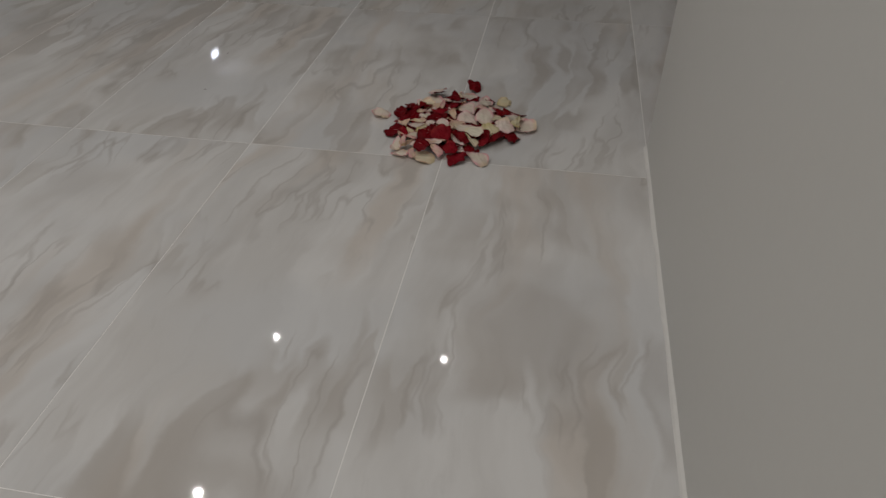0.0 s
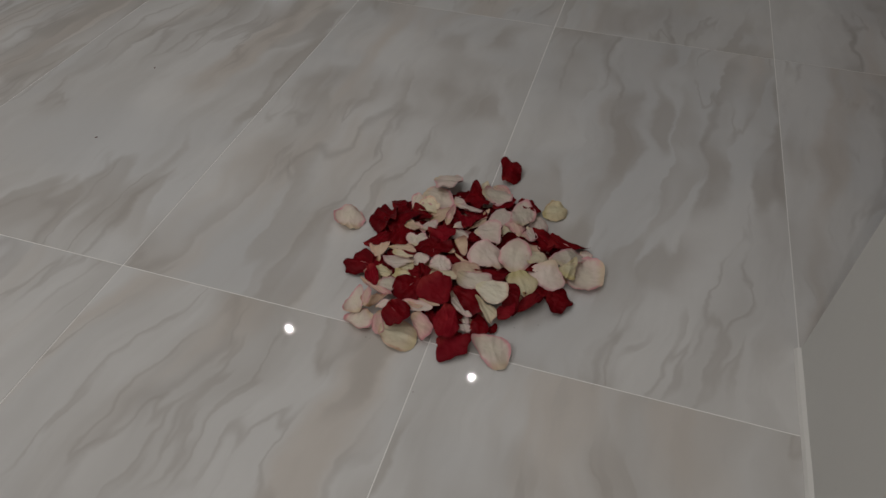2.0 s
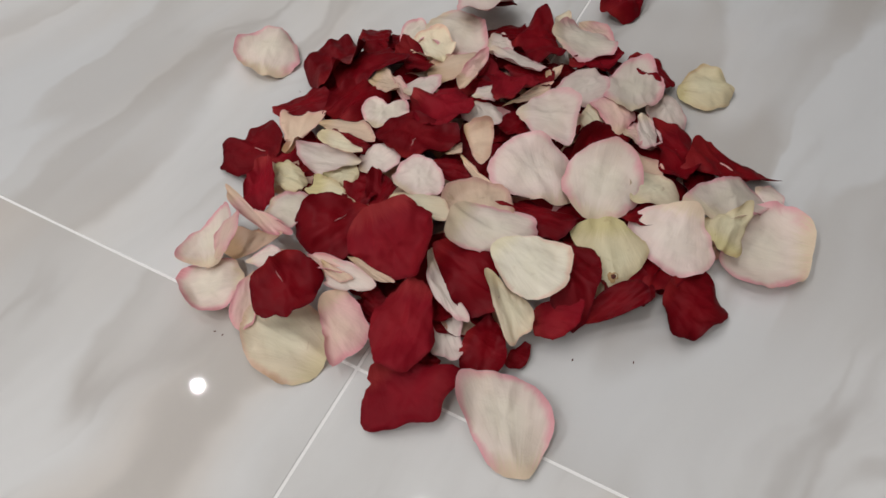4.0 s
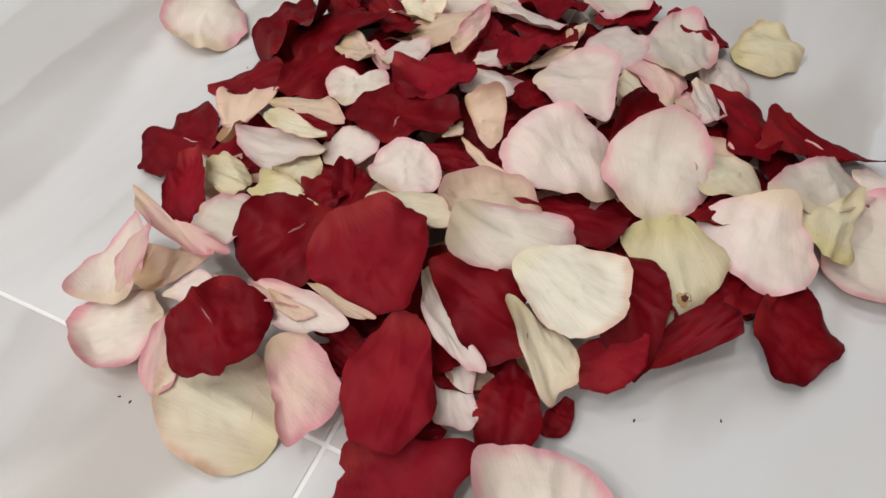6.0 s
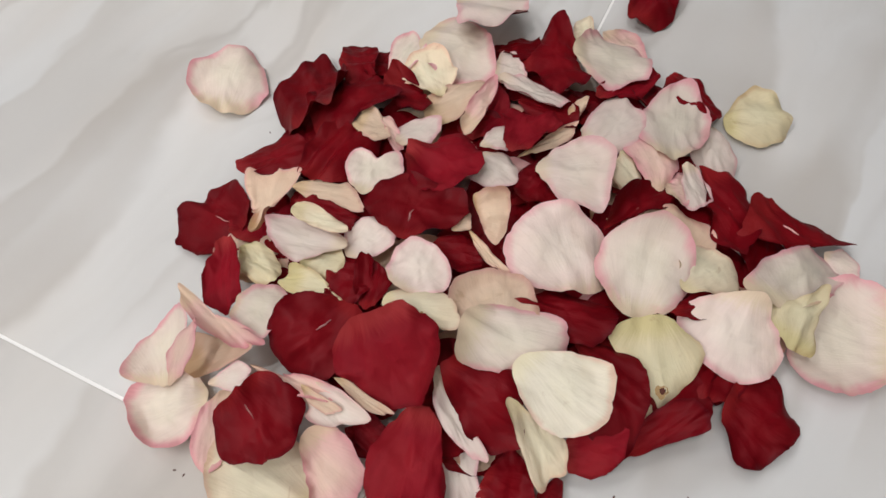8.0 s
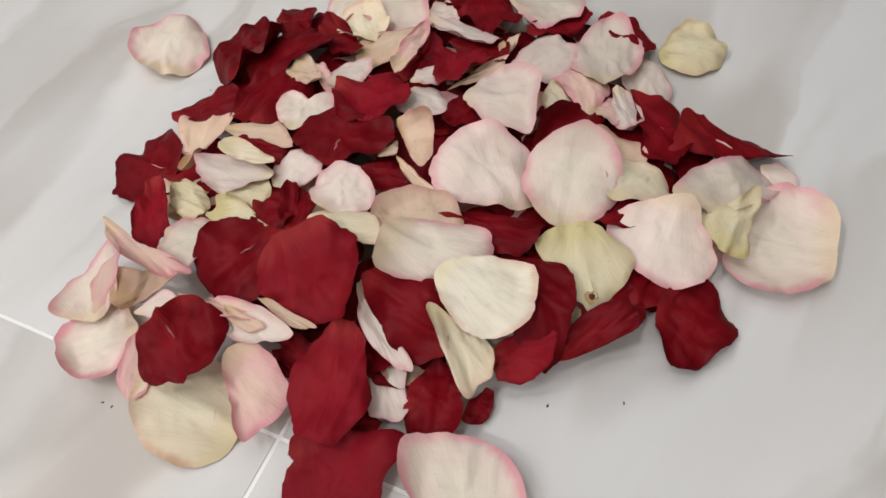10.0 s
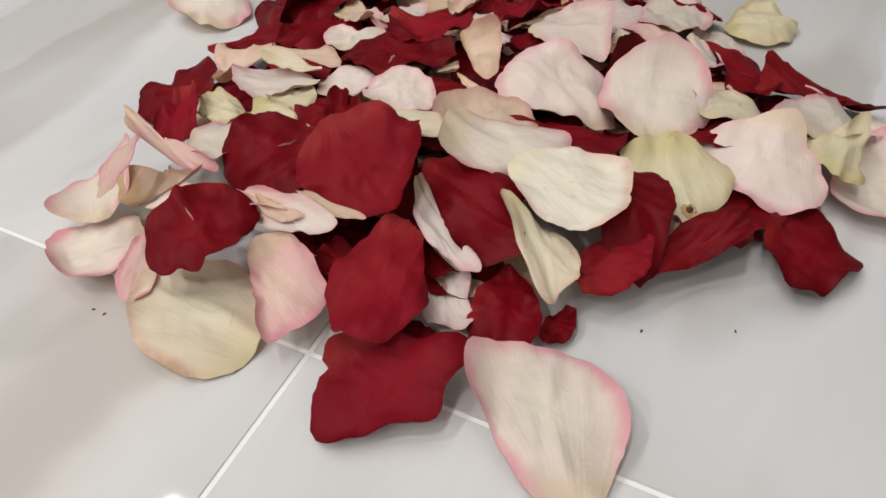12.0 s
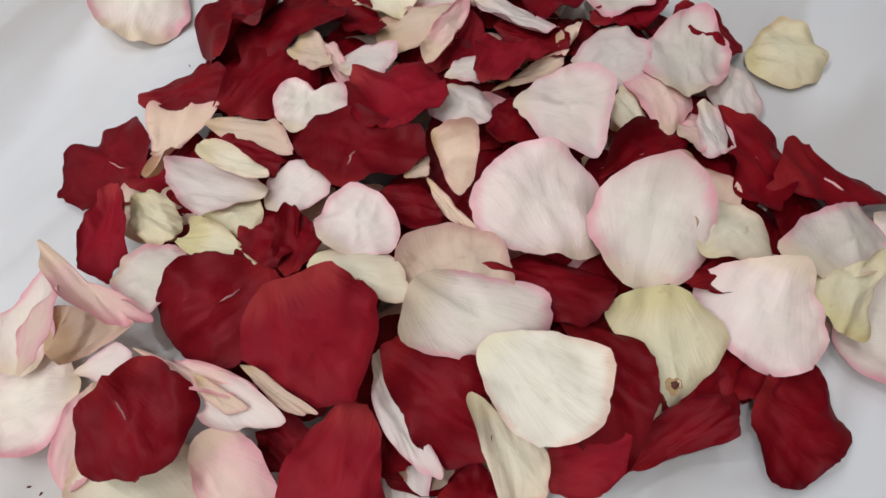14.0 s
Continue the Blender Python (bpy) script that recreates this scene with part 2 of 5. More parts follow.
wall("wall_east", RIGHT, SOUTH, RIGHT + 0.16, CORNER, "smooth grey-white painted wall ending in a corner")
wall("wall_east_far", RIGHT, RECESS, RIGHT + 0.16, NORTH, "smooth grey-white painted wall past the opening")
# the passage's lack of light is put into these two walls' colour
wall("wall_recess_north", RIGHT + 0.16, RECESS, EAST, RECESS + 0.16, "brown-grey wall of the side passage, unlit gloom in its colour", PASSAGE)
wall("wall_recess_south", RIGHT + 0.16, CORNER - 0.16, EAST, CORNER, "brown-grey wall of the side passage, unlit gloom in its colour", PASSAGE)
wall("wall_recess_end", EAST, CORNER, EAST + 0.16, RECESS, "shaded painted end wall of the passage")
wall("wall_west", WEST - 0.16, SOUTH, WEST, NORTH, "plain white painted wall", ROOM_PAINT)
wall("wall_north", WEST, NORTH, RIGHT + 0.16, NORTH + 0.16, "plain white painted wall", ROOM_PAINT)
wall("wall_south", WEST, SOUTH - 0.16, RIGHT + 0.16, SOUTH, "plain white painted wall", ROOM_PAINT)
bm = bmesh.new()
add_box(bm, WEST - 0.2, SOUTH - 0.2, CEILING, EAST + 0.2, NORTH + 0.2, CEILING + 0.15)
tagged(part("ceiling", bm, CEILING_PAINT), "plain white ceiling with round recessed lamps", "ceiling", "", "structure")

# bead of caulk along the foot of the wall
bm = bmesh.new()
rows = []
for i in range(170):
    y = CORNER - 0.002 - i * 0.019
    w = 0.0072 + 0.0022 * noise.noise(Vector((y * 9, 3.1, 0)))
    h = 0.005 + 0.002 * noise.noise(Vector((y * 11, 7.7, 0)))
    rows.append([bm.verts.new((RIGHT + 0.001, y, h + 0.002)), bm.verts.new((RIGHT - w * 0.6, y, h * 0.75)), bm.verts.new((RIGHT - w, y, 0.0003))])
for a, b in zip(rows, rows[1:]):
    for i in range(2):
        bm.faces.new((a[i], a[i + 1], b[i + 1], b[i]))
tagged(part("trim", bm, CAULK), "uneven white caulk bead along the foot of the wall", "caulk", "", "structure")


def downlight(x, y, share):
    bm = bmesh.new()
    prof = [(0.042, 0.0), (0.043, -0.004), (0.032, -0.006), (0.026, -0.003), (0.025, 0.0)]
    n = 28
    rings = [[bm.verts.new((r * math.cos(2 * math.pi * i / n), r * math.sin(2 * math.pi * i / n), z)) for i in range(n)] for r, z in prof]
    for a, b in zip(rings, rings[1:]):
        for i in range(n):
            bm.faces.new((a[i], a[(i + 1) % n], b[(i + 1) % n], b[i]))
    lamp = new("downlight")
    lamp.location = (x, y, CEILING - 0.001)
    part("trim_ring", bm, METAL, lamp, "white trim ring")
    bm = bmesh.new()
    bmesh.ops.create_circle(bm, cap_ends=True, segments=28, radius=0.0245)
    lens = part("lens", bm, LENS, lamp, "lit frosted lens")
    lens.location.z = -0.002
    tagged(lamp, "round white recessed ceiling lamp, switched on", "ceiling lamp", "ceiling lamps")
    data = bpy.data.lights.new("downlight_beam", "AREA")
    data.shape, data.size, data.energy, data.color = "DISK", 0.036, LAMP_WATTS * share, LAMP_COLOUR
    beam = new("downlight_beam", data)
    beam.location = (x, y, CEILING - 0.014)


for x, y, share in LAMPS:
    downlight(x, y, share)


# small bluish lamp on the far wall, seen only as a glint in the floor
bm = bmesh.new()
add_box(bm, -0.09, -0.03, -0.05, 0.09, 0.0, 0.05, 0.01)
glint = tagged(part("wall_lamp", bm, METAL), "small bluish lit lamp on a far white wall", "wall lamp")
glint.location = (-3.898, 6.02, 2.53)
glint.rotation_euler = (0, 0, radians(90))
bm = bmesh.new()
add_box(bm, -0.075, -0.036, -0.04, 0.075, -0.031, 0.04, 0.004)
part("diffuser", bm, glow("bluish_diffuser", (0.75, 0.85, 1.0), 30.0), glint, "lit bluish diffuser")


def crumb(x, y, turn, size):
    bm = bmesh.new()
    r = bmesh.ops.create_icosphere(bm, subdivisions=1, radius=size)
    for v in r["verts"]:
        v.co *= 1 + 0.5 * noise.noise(v.co * 900 + Vector((x * 50, y * 50, 0)))
        v.co = Vector((v.co.x * 2.1, v.co.y, v.co.z * 0.6))
    ob = part("crumb", bm, DARK)
    ob.location, ob.rotation_euler = (x, y, size * 0.55), (0, 0, radians(turn))
    tagged(ob, "tiny dry brown crumb on the marble floor", "crumb", "crumbs on the floor")


crumb(-0.715, 0.476, 85, 0.0013)
crumb(-0.677, 0.246, 65, 0.0013)
crumb(-0.074, -0.016, 85, 0.0004)
crumb(-0.079, -0.016, 30, 0.0004)
crumb(0.098, 0.055, 86, 0.0004)
crumb(0.127, 0.068, 105, 0.0004)
crumb(0.004, -0.076, 55, 0.0004)
crumb(-0.144, 0.163, 139, 0.0004)

# ---- petals ----
def petal(kind, x, y, z, rx, ry, rz, length, width, lobes=(), bend=0.5, arch=0.2, jag=None, crumple=0.5, rib=0, spot=None, roll=0.5, stiff=None, seed=0):
    """One petal. x, y, z: its middle; rx, ry, rz: its turn, foot to tip along its own y; lobes: how its edge swells and
    draws in, as waves of one to eight turns round the rim; bend: how far its sides curve up (radians across the width);
    arch: the same along its length; jag: raggedness of the edge; crumple: creases; roll: how far the rim turns;
    stiff: how straight the edge runs between its corners."""
    rnd = random.Random(seed * 7 + 11)
    s1, s2 = rnd.uniform(0, 50), rnd.uniform(0, 50)
    red = kind in "rm"
    own_tone = (seed * 0.618) % 1.0
    jag = (0.022 if red else 0.015) if jag is None else jag
    twist = rnd.uniform(-0.18, 0.18) * crumple
    # a flap of the blade bent along a line
    fold_way = rnd.uniform(0, 2 * math.pi)
    fold_c, fold_s, fold_at = math.cos(fold_way), math.sin(fold_way), rnd.uniform(0.2, 0.5)
    fold = rnd.choice((-0.7, -0.4, 0.0, 0.3, 0.6)) * min(1.0, crumple)
    rings, n = 12, 72
    lip = rnd.uniform(0.2, 1.0) * crumple
    valley = rnd.uniform(-0.05, 0.05) * (1.6 if red else 1.0)
    rolls = [(rnd.uniform(0, 2 * math.pi), rnd.choice((-0.16, 0.10, 0.16, 0.22)) * roll) for _ in range(2)]
    waves = lobes or [rnd.uniform(-0.07, 0.07) for _ in range(6)]

    # the edge runs nearly straight from corner to corner, more so on the stiff red petals
    count = rnd.randint(10, 13)
    corners = sorted((i + rnd.uniform(-0.3, 0.3)) * 2 * math.pi / count for i in range(count))
    straight = (0.85 if red else 0.35) if stiff is None else stiff

    def waved(th):
        k = 1.0
        for i, amount in enumerate(waves):
            turns = i // 2 + 1
            k += amount * (math.sin(turns * th) if i % 2 else math.cos(turns * th))
        return math.sin(th) * k, -math.cos(th) * k

    def outline(th):
        before = max((c for c in corners if c <= th), default=corners[-1] - 2 * math.pi)
        after = min((c for c in corners if c > th), default=corners[0] + 2 * math.pi)
        part_way = (th - before) / (after - before)
        (sx, sy), (ax, ay), (bx, by) = waved(th), waved(before), waved(after)
        x1 = sx + (ax + (bx - ax) * part_way - sx) * straight
        y1 = sy + (ay + (by - ay) * part_way - sy) * straight
        c, s = math.cos(th), math.sin(th)
        f = noise.noise(Vector((c * 3 + s1, s * 3, s2)))
        g = noise.noise(Vector((c * 9 + s2, s * 9, s1)))
        h = noise.noise(Vector((c * 22 + s1, s * 22, s2)))
        tear = max(0.0, noise.noise(Vector((c * 6 + s2, s * 6, s2))) - 0.35)
        k = 1.02 + jag * (0.5 * f + 1.0 * g + 1.0 * h) - jag * 7 * tear
        return x1 * k, y1 * k * 0.5

    def shape(px, py, rho, th):
        X, Y = px * width / 2, py * length
        Z = 0.0
        if abs(bend) > 0.02:
            R = width / bend
            a = X / R
            X, Z = R * math.sin(a), R * (1 - math.cos(a)) - R * (1 - math.cos(bend / 4))
        if abs(arch) > 0.02:
            R = length / arch
            a = Y / R
            Y, Z = (R - Z) * math.sin(a), R - (R - Z) * math.cos(a) - R * (1 - math.cos(arch / 4))
        size = (length + width) / 2
        # soft waves, sharp creases, a twist, and an edge that rolls up or down
        Z += crumple * size * 0.085 * noise.noise(Vector((px * 1.5 + s1, py * 2.6, s2)))
        Z += crumple * size * 0.075 * (0.35 - abs(noise.noise(Vector((px * 2.2 + s2, py * 2.2, s1)))))
        Z += crumple * size * 0.022 * noise.noise(Vector((px * 6 + s2, py * 9, s1)))
        Z += twist * size * px * py
        Z += valley * size * math.exp(-(px / 0.16) ** 2) * (0.5 - py)
        Z += crumple * size * 0.02 * math.sin(px * 7 / (py + 1.1) + s1) * max(0.0, 0.35 - py)
        d = px * fold_c + 2 * py * fold_s - fold_at
        if d > 0:
            Z += fold * size * 0.5 * (math.sqrt(d * d + 0.004) - 0.063)
        edge = max(0.0, rho - 0.55) / 0.45
        for way, amount in rolls:
            lobe = max(0.0, math.cos(th - way)) ** 1.5
            Z += amount * size * lobe * edge ** 1.6
            X *= 1 - 0.05 * lobe * edge * min(1.0, abs(amount) * 4)
            Y *= 1 - 0.05 * lobe * edge * min(1.0, abs(amount) * 4)
        Z += edge * edge * size * (0.09 * lip * math.sin(th * 2 + s1) + 0.17 * crumple * noise.noise(Vector((math.cos(th) * 2.0 + s2, math.sin(th) * 2.0, s1))))
        return Vector((X, Y, Z))

    thick = 0.0003
    grid = []
    for k in range(rings + 1):
        rho = (k / rings) ** 0.8
        line = []
        for i in range(n if k else 1):
            th = 2 * math.pi * i / n
            px, py = outline(th)
            px, py = px * rho, 0.04 * (1 - rho) + py * rho
            line.append((shape(px, py, rho, th), px, py, rho, th))
        grid.append(line)
    verts, info, faces = [], [], []
    for side in (1, -1):
        for line in grid:
            for co, px, py, rho, th in line:
                t = thick * side * (1.0 - 0.7 * rho ** 6)
                verts.append((co.x, co.y, co.z + t))
                info.append((px * 0.5 + 0.5, py + 0.5, rho, th / (2 * math.pi)))
    one = 1 + rings * n

    def idx(k, i, side):
        return (0 if k == 0 else 1 + (k - 1) * n + i % n) + (0 if side == 1 else one)

    for side in (1, -1):
        for k in range(rings):
            for i in range(n):
                f = (idx(0, 0, side), idx(1, i, side), idx(1, i + 1, side)) if k == 0 else (idx(k, i, side), idx(k + 1, i, side), idx(k + 1, i + 1, side), idx(k, i + 1, side))
                faces.append(f if side == 1 else f[::-1])
    for i in range(n):
        faces.append((idx(rings, i, 1), idx(rings, i, -1), idx(rings, i + 1, -1), idx(rings, i + 1, 1)))
    whole = bpy.data.meshes.new("rose_petal_whole")
    whole.from_pydata(verts, [], faces[:-n])
    normals = [v.normal.copy() for v in whole.vertices]
    bpy.data.meshes.remove(whole)

    def piece(name, chosen):
        used = sorted({i for f in chosen for i in f})
        at = {v: i for i, v in enumerate(used)}
        mesh = bpy.data.meshes.new(name)
        mesh.from_pydata([verts[i] for i in used], [], [tuple(at[i] for i in f) for f in chosen])
        blade = mesh.uv_layers.new(name="blade")
        polar = mesh.uv_layers.new(name="polar")
        tone = mesh.uv_layers.new(name="tone")
        for loop in mesh.loops:
            a, b, c, d = info[used[loop.vertex_index]]
            blade.data[loop.index].uv = (a, b)
            polar.data[loop.index].uv = (c, d)
            tone.data[loop.index].uv = (own_tone, 0.5)
        mesh.polygons.foreach_set("use_smooth", [True] * len(mesh.polygons))
        mesh.normals_split_custom_set_from_vertices([normals[i] for i in used])
        mesh.materials.append(PETAL[kind])
        return new(name, mesh)

    low_faces = [f for f in faces if max(info[i][1] for i in f) < 0.17]
    ob = piece("rose_petal", [f for f in faces if max(info[i][1] for i in f) >= 0.17])
    mesh = ob.data
    if low_faces:
        claw = piece("claw", low_faces)
        claw.parent = ob
        claw["label"] = "paler foot of the petal"
    m = pose(x, y, z, rx, ry, rz)
    low = min((m @ Vector(v)).z for v in verts)
    if low < 0.0004:
        m.translation.z += 0.0004 - low
    ob.matrix_world = m
    if rib:
        # a thin pale raised line that shows on some petals
        bm = bmesh.new()
        line = []
        for i in range(9):
            f = i / 8
            y = -0.22 + 0.19 * f
            w = 0.018 * math.sin(math.pi * (0.12 + 0.8 * f)) * (1 + 0.5 * noise.noise(Vector((f * 6, s1, s2))))
            c = 0.03 * noise.noise(Vector((f * 3, s2, s1)))
            line.append([bm.verts.new(shape(c + s * w, y, 0.3, 0.0) + Vector((0, 0, lift))) for s, lift in ((-1, 0.0002), (0, 0.0011), (1, 0.0002))])
        for a, b in zip(line, line[1:]):
            for i in range(2):
                bm.faces.new((a[i], a[i + 1], b[i + 1], b[i]))
        part("pale_line", bm, RIB, ob, "thin pale raised line below the middle")
    if spot:
        # a browned patch with a bitten hole
        sx, sy, sr = spot
        for name, mat, r0, r1, lift in (("brown_patch", BROWN, 0.0, 1.0, 0.0006), ("hole", DARK, 0.0, 0.5, 0.0009)):
            bm = bmesh.new()
            mid = bm.verts.new(shape(sx, sy, 0.3, 0.0) + Vector((0, 0, lift)))
            ring = []
            for i in range(18):
                th = 2 * math.pi * i / 18
                r = sr * r1 * (1 + 0.6 * noise.noise(Vector((math.cos(th) * 2 + s1, math.sin(th) * 2, lift * 900))))
                ring.append(bm.verts.new(shape(sx + 2 * r * math.cos(th), sy + r * math.sin(th), 0.3, 0.0) + Vector((0, 0, lift - 0.0002))))
            for i in range(18):
                bm.faces.new((mid, ring[i], ring[(i + 1) % 18]))
            part(name, bm, mat, ob)
    return tagged(ob, KINDS[kind], "rose petal", "heap of rose petals")


# the heap, from its bottom to its top
# petals low in the heap
petal("r", 0.0134, 0.2355, 0.0104, -1, 2, 218, 0.038, 0.038, bend=0.33, crumple=0.5, seed=300)
petal("m", -0.0699, 0.1698, 0.0098, -1, 7, 171, 0.038, 0.038, bend=0.11, crumple=0.5, seed=301)
petal("b", 0.0569, 0.2256, 0.0059, 3, -9, 273, 0.038, 0.038, bend=0.07, crumple=0.5, seed=302)
petal("k", 0.0015, 0.1724, 0.0148, 4, 8, 257, 0.038, 0.038, bend=0.34, crumple=0.5, seed=303)
petal("p", -0.0677, 0.2149, 0.0123, -7, -3, 13, 0.038, 0.038, bend=-0.00, crumple=0.5, seed=304)
petal("r", 0.0031, 0.2448, 0.0062, 7, 1, 192, 0.038, 0.038, bend=-0.07, crumple=0.5, seed=305)
petal("r", 0.0142, 0.2179, 0.0067, 10, 3, 59, 0.038, 0.038, bend=0.29, crumple=0.5, seed=306)
petal("r", 0.1060, 0.1307, 0.0073, -6, 7, 206, 0.038, 0.038, bend=-0.17, crumple=0.5, seed=307)
petal("p", 0.0979, 0.1937, 0.0058, 6, -2, 54, 0.038, 0.038, bend=-0.16, crumple=0.5, seed=308)
petal("r", 0.0192, 0.0510, 0.0099, 5, -2, 211, 0.038, 0.038, bend=0.04, crumple=0.5, seed=309)
petal("m", 0.0569, 0.1263, 0.0133, -4, -8, 216, 0.038, 0.038, bend=-0.37, crumple=0.5, seed=310)
petal("r", 0.0295, 0.2210, 0.0086, -9, 7, 113, 0.038, 0.038, bend=0.37, crumple=0.5, seed=311)
petal("r", 0.0129, 0.1778, 0.0103, -2, 7, 245, 0.038, 0.038, bend=-0.32, crumple=0.5, seed=312)
petal("k", 0.1017, 0.1370, 0.0035, 4, -5, 108, 0.038, 0.038, bend=0.38, crumple=0.5, seed=313)
petal("r", -0.0706, 0.1431, 0.0053, 10, -4, 136, 0.038, 0.038, bend=0.07, crumple=0.5, seed=314)
petal("r", 0.0641, 0.2195, 0.0048, 4, -3, 255, 0.038, 0.038, bend=0.19, crumple=0.5, seed=315)
petal("r", 0.0333, 0.1578, 0.0106, -5, -1, 213, 0.038, 0.038, bend=-0.14, crumple=0.5, seed=316)
petal("r", -0.0315, 0.2007, 0.0135, -5, 6, 38, 0.038, 0.038, bend=0.25, crumple=0.5, seed=317)
petal("r", 0.0938, 0.1375, 0.0053, -6, 6, 86, 0.038, 0.038, bend=-0.25, crumple=0.5, seed=318)
petal("r", -0.0741, 0.1907, 0.0056, 9, 3, 81, 0.038, 0.038, bend=0.25, crumple=0.5, seed=319)
petal("m", 0.0365, 0.1462, 0.0094, -1, -5, 44, 0.038, 0.038, bend=0.02, crumple=0.5, seed=320)
petal("r", 0.0421, 0.2468, 0.0060, -3, 7, 31, 0.038, 0.038, bend=0.10, crumple=0.5, seed=321)
petal("r", -0.0509, 0.1155, 0.0103, 3, -4, 205, 0.038, 0.038, bend=-0.37, crumple=0.5, seed=322)
petal("p", -0.0331, 0.1796, 0.0091, 8, 10, 156, 0.038, 0.038, bend=0.36, crumple=0.5, seed=323)
petal("p", 0.0524, 0.1309, 0.0075, 3, 0, 104, 0.038, 0.038, bend=-0.13, crumple=0.5, seed=324)
petal("r", 0.0113, 0.1826, 0.0059, -5, -9, 289, 0.038, 0.038, bend=0.01, crumple=0.5, seed=325)
petal("b", 0.0392, 0.2528, 0.0059, -10, 5, 62, 0.038, 0.038, bend=-0.16, crumple=0.5, seed=326)
petal("b", -0.0326, 0.0853, 0.0037, 8, -8, 45, 0.038, 0.038, bend=0.38, crumple=0.5, seed=327)
petal("r", -0.0851, 0.1285, 0.0059, -6, 1, 294, 0.038, 0.038, bend=-0.26, crumple=0.5, seed=328)
petal("r", 0.0339, 0.0511, 0.0030, -10, 3, 311, 0.038, 0.038, bend=-0.36, crumple=0.5, seed=329)
petal("b", 0.0001, 0.2109, 0.0079, -4, 6, 309, 0.038, 0.038, bend=0.22, crumple=0.5, seed=330)
petal("r", 0.0301, 0.1610, 0.0109, 7, -8, 181, 0.038, 0.038, bend=-0.15, crumple=0.5, seed=331)
petal("b", -0.0174, 0.2144, 0.0033, -3, -6, 118, 0.038, 0.038, bend=-0.30, crumple=0.5, seed=332)
petal("b", -0.0770, 0.1219, 0.0052, 1, -9, 166, 0.038, 0.038, bend=0.12, crumple=0.5, seed=333)
petal("r", -0.0745, 0.1312, 0.0100, -1, -3, 179, 0.038, 0.038, bend=0.16, crumple=0.5, seed=334)
petal("r", -0.0702, 0.1982, 0.0059, -6, -5, 212, 0.038, 0.038, bend=0.24, crumple=0.5, seed=335)
petal("r", 0.0136, 0.1935, 0.0096, -3, 8, 285, 0.038, 0.038, bend=-0.19, crumple=0.5, seed=336)
petal("b", -0.0289, 0.1627, 0.0104, 5, 1, 37, 0.038, 0.038, bend=0.07, crumple=0.5, seed=337)
petal("b", 0.0477, 0.1552, 0.0042, -8, -8, 317, 0.038, 0.038, bend=-0.26, crumple=0.5, seed=338)
petal("r", 0.1039, 0.1689, 0.0053, -8, -0, 251, 0.038, 0.038, bend=-0.17, crumple=0.5, seed=339)
petal("m", -0.0022, 0.1854, 0.0071, 5, 9, 22, 0.038, 0.038, bend=-0.14, crumple=0.5, seed=340)
petal("m", -0.0816, 0.1144, 0.0029, 3, -1, 252, 0.038, 0.038, bend=0.35, crumple=0.5, seed=341)
petal("r", 0.0060, 0.2398, 0.0065, 9, -2, 85, 0.038, 0.038, bend=0.34, crumple=0.5, seed=342)
petal("b", 0.0189, 0.1283, 0.0046, 5, 3, 186, 0.038, 0.038, bend=-0.01, crumple=0.5, seed=343)
petal("r", -0.0552, 0.0717, 0.0061, -0, -0, 252, 0.038, 0.038, bend=0.36, crumple=0.5, seed=344)
petal("r", -0.0768, 0.1008, 0.0043, -6, 2, 113, 0.038, 0.038, bend=-0.21, crumple=0.5, seed=345)
petal("r", -0.0300, 0.0529, 0.0065, 7, 2, 210, 0.038, 0.038, bend=0.39, crumple=0.5, seed=346)
petal("r", 0.0526, 0.1146, 0.0041, -2, -7, 130, 0.038, 0.038, bend=-0.14, crumple=0.5, seed=347)
petal("p", 0.0136, 0.1124, 0.0063, -6, 2, 325, 0.038, 0.038, bend=0.12, crumple=0.5, seed=348)
petal("r", 0.1117, 0.1731, 0.0082, -2, 5, 346, 0.038, 0.038, bend=-0.03, crumple=0.5, seed=349)
petal("r", 0.0140, 0.2072, 0.0123, 7, -5, 68, 0.038, 0.038, bend=-0.19, crumple=0.5, seed=350)
petal("r", 0.0418, 0.2399, 0.0058, -5, 7, 113, 0.038, 0.038, bend=-0.06, crumple=0.5, seed=351)
petal("r", 0.0033, 0.1217, 0.0068, 8, -9, 163, 0.038, 0.038, bend=0.19, crumple=0.5, seed=352)
petal("w", -0.0020, 0.1702, 0.0041, -0, -6, 211, 0.038, 0.038, bend=0.36, crumple=0.5, seed=353)
petal("r", -0.0532, 0.2057, 0.0060, -8, -1, 158, 0.038, 0.038, bend=0.02, crumple=0.5, seed=354)
petal("r", 0.0070, 0.2345, 0.0072, -3, -1, 239, 0.038, 0.038, bend=0.14, crumple=0.5, seed=355)
petal("r", 0.0977, 0.1195, 0.0055, 9, 3, 193, 0.038, 0.038, bend=-0.31, crumple=0.5, seed=356)
petal("r", -0.0555, 0.1565, 0.0044, 1, -6, 232, 0.038, 0.038, bend=0.10, crumple=0.5, seed=357)
petal("p", 0.0506, 0.2483, 0.0032, 9, -7, 119, 0.038, 0.038, bend=0.18, crumple=0.5, seed=358)
petal("r", -0.0574, 0.1064, 0.0109, -4, -6, 25, 0.038, 0.038, bend=0.17, crumple=0.5, seed=359)
petal("b", 0.0097, 0.0722, 0.0081, -5, -2, 314, 0.038, 0.038, bend=-0.37, crumple=0.5, seed=360)
petal("r", -0.0454, 0.1524, 0.0077, 9, -1, 291, 0.038, 0.038, bend=-0.34, crumple=0.5, seed=361)
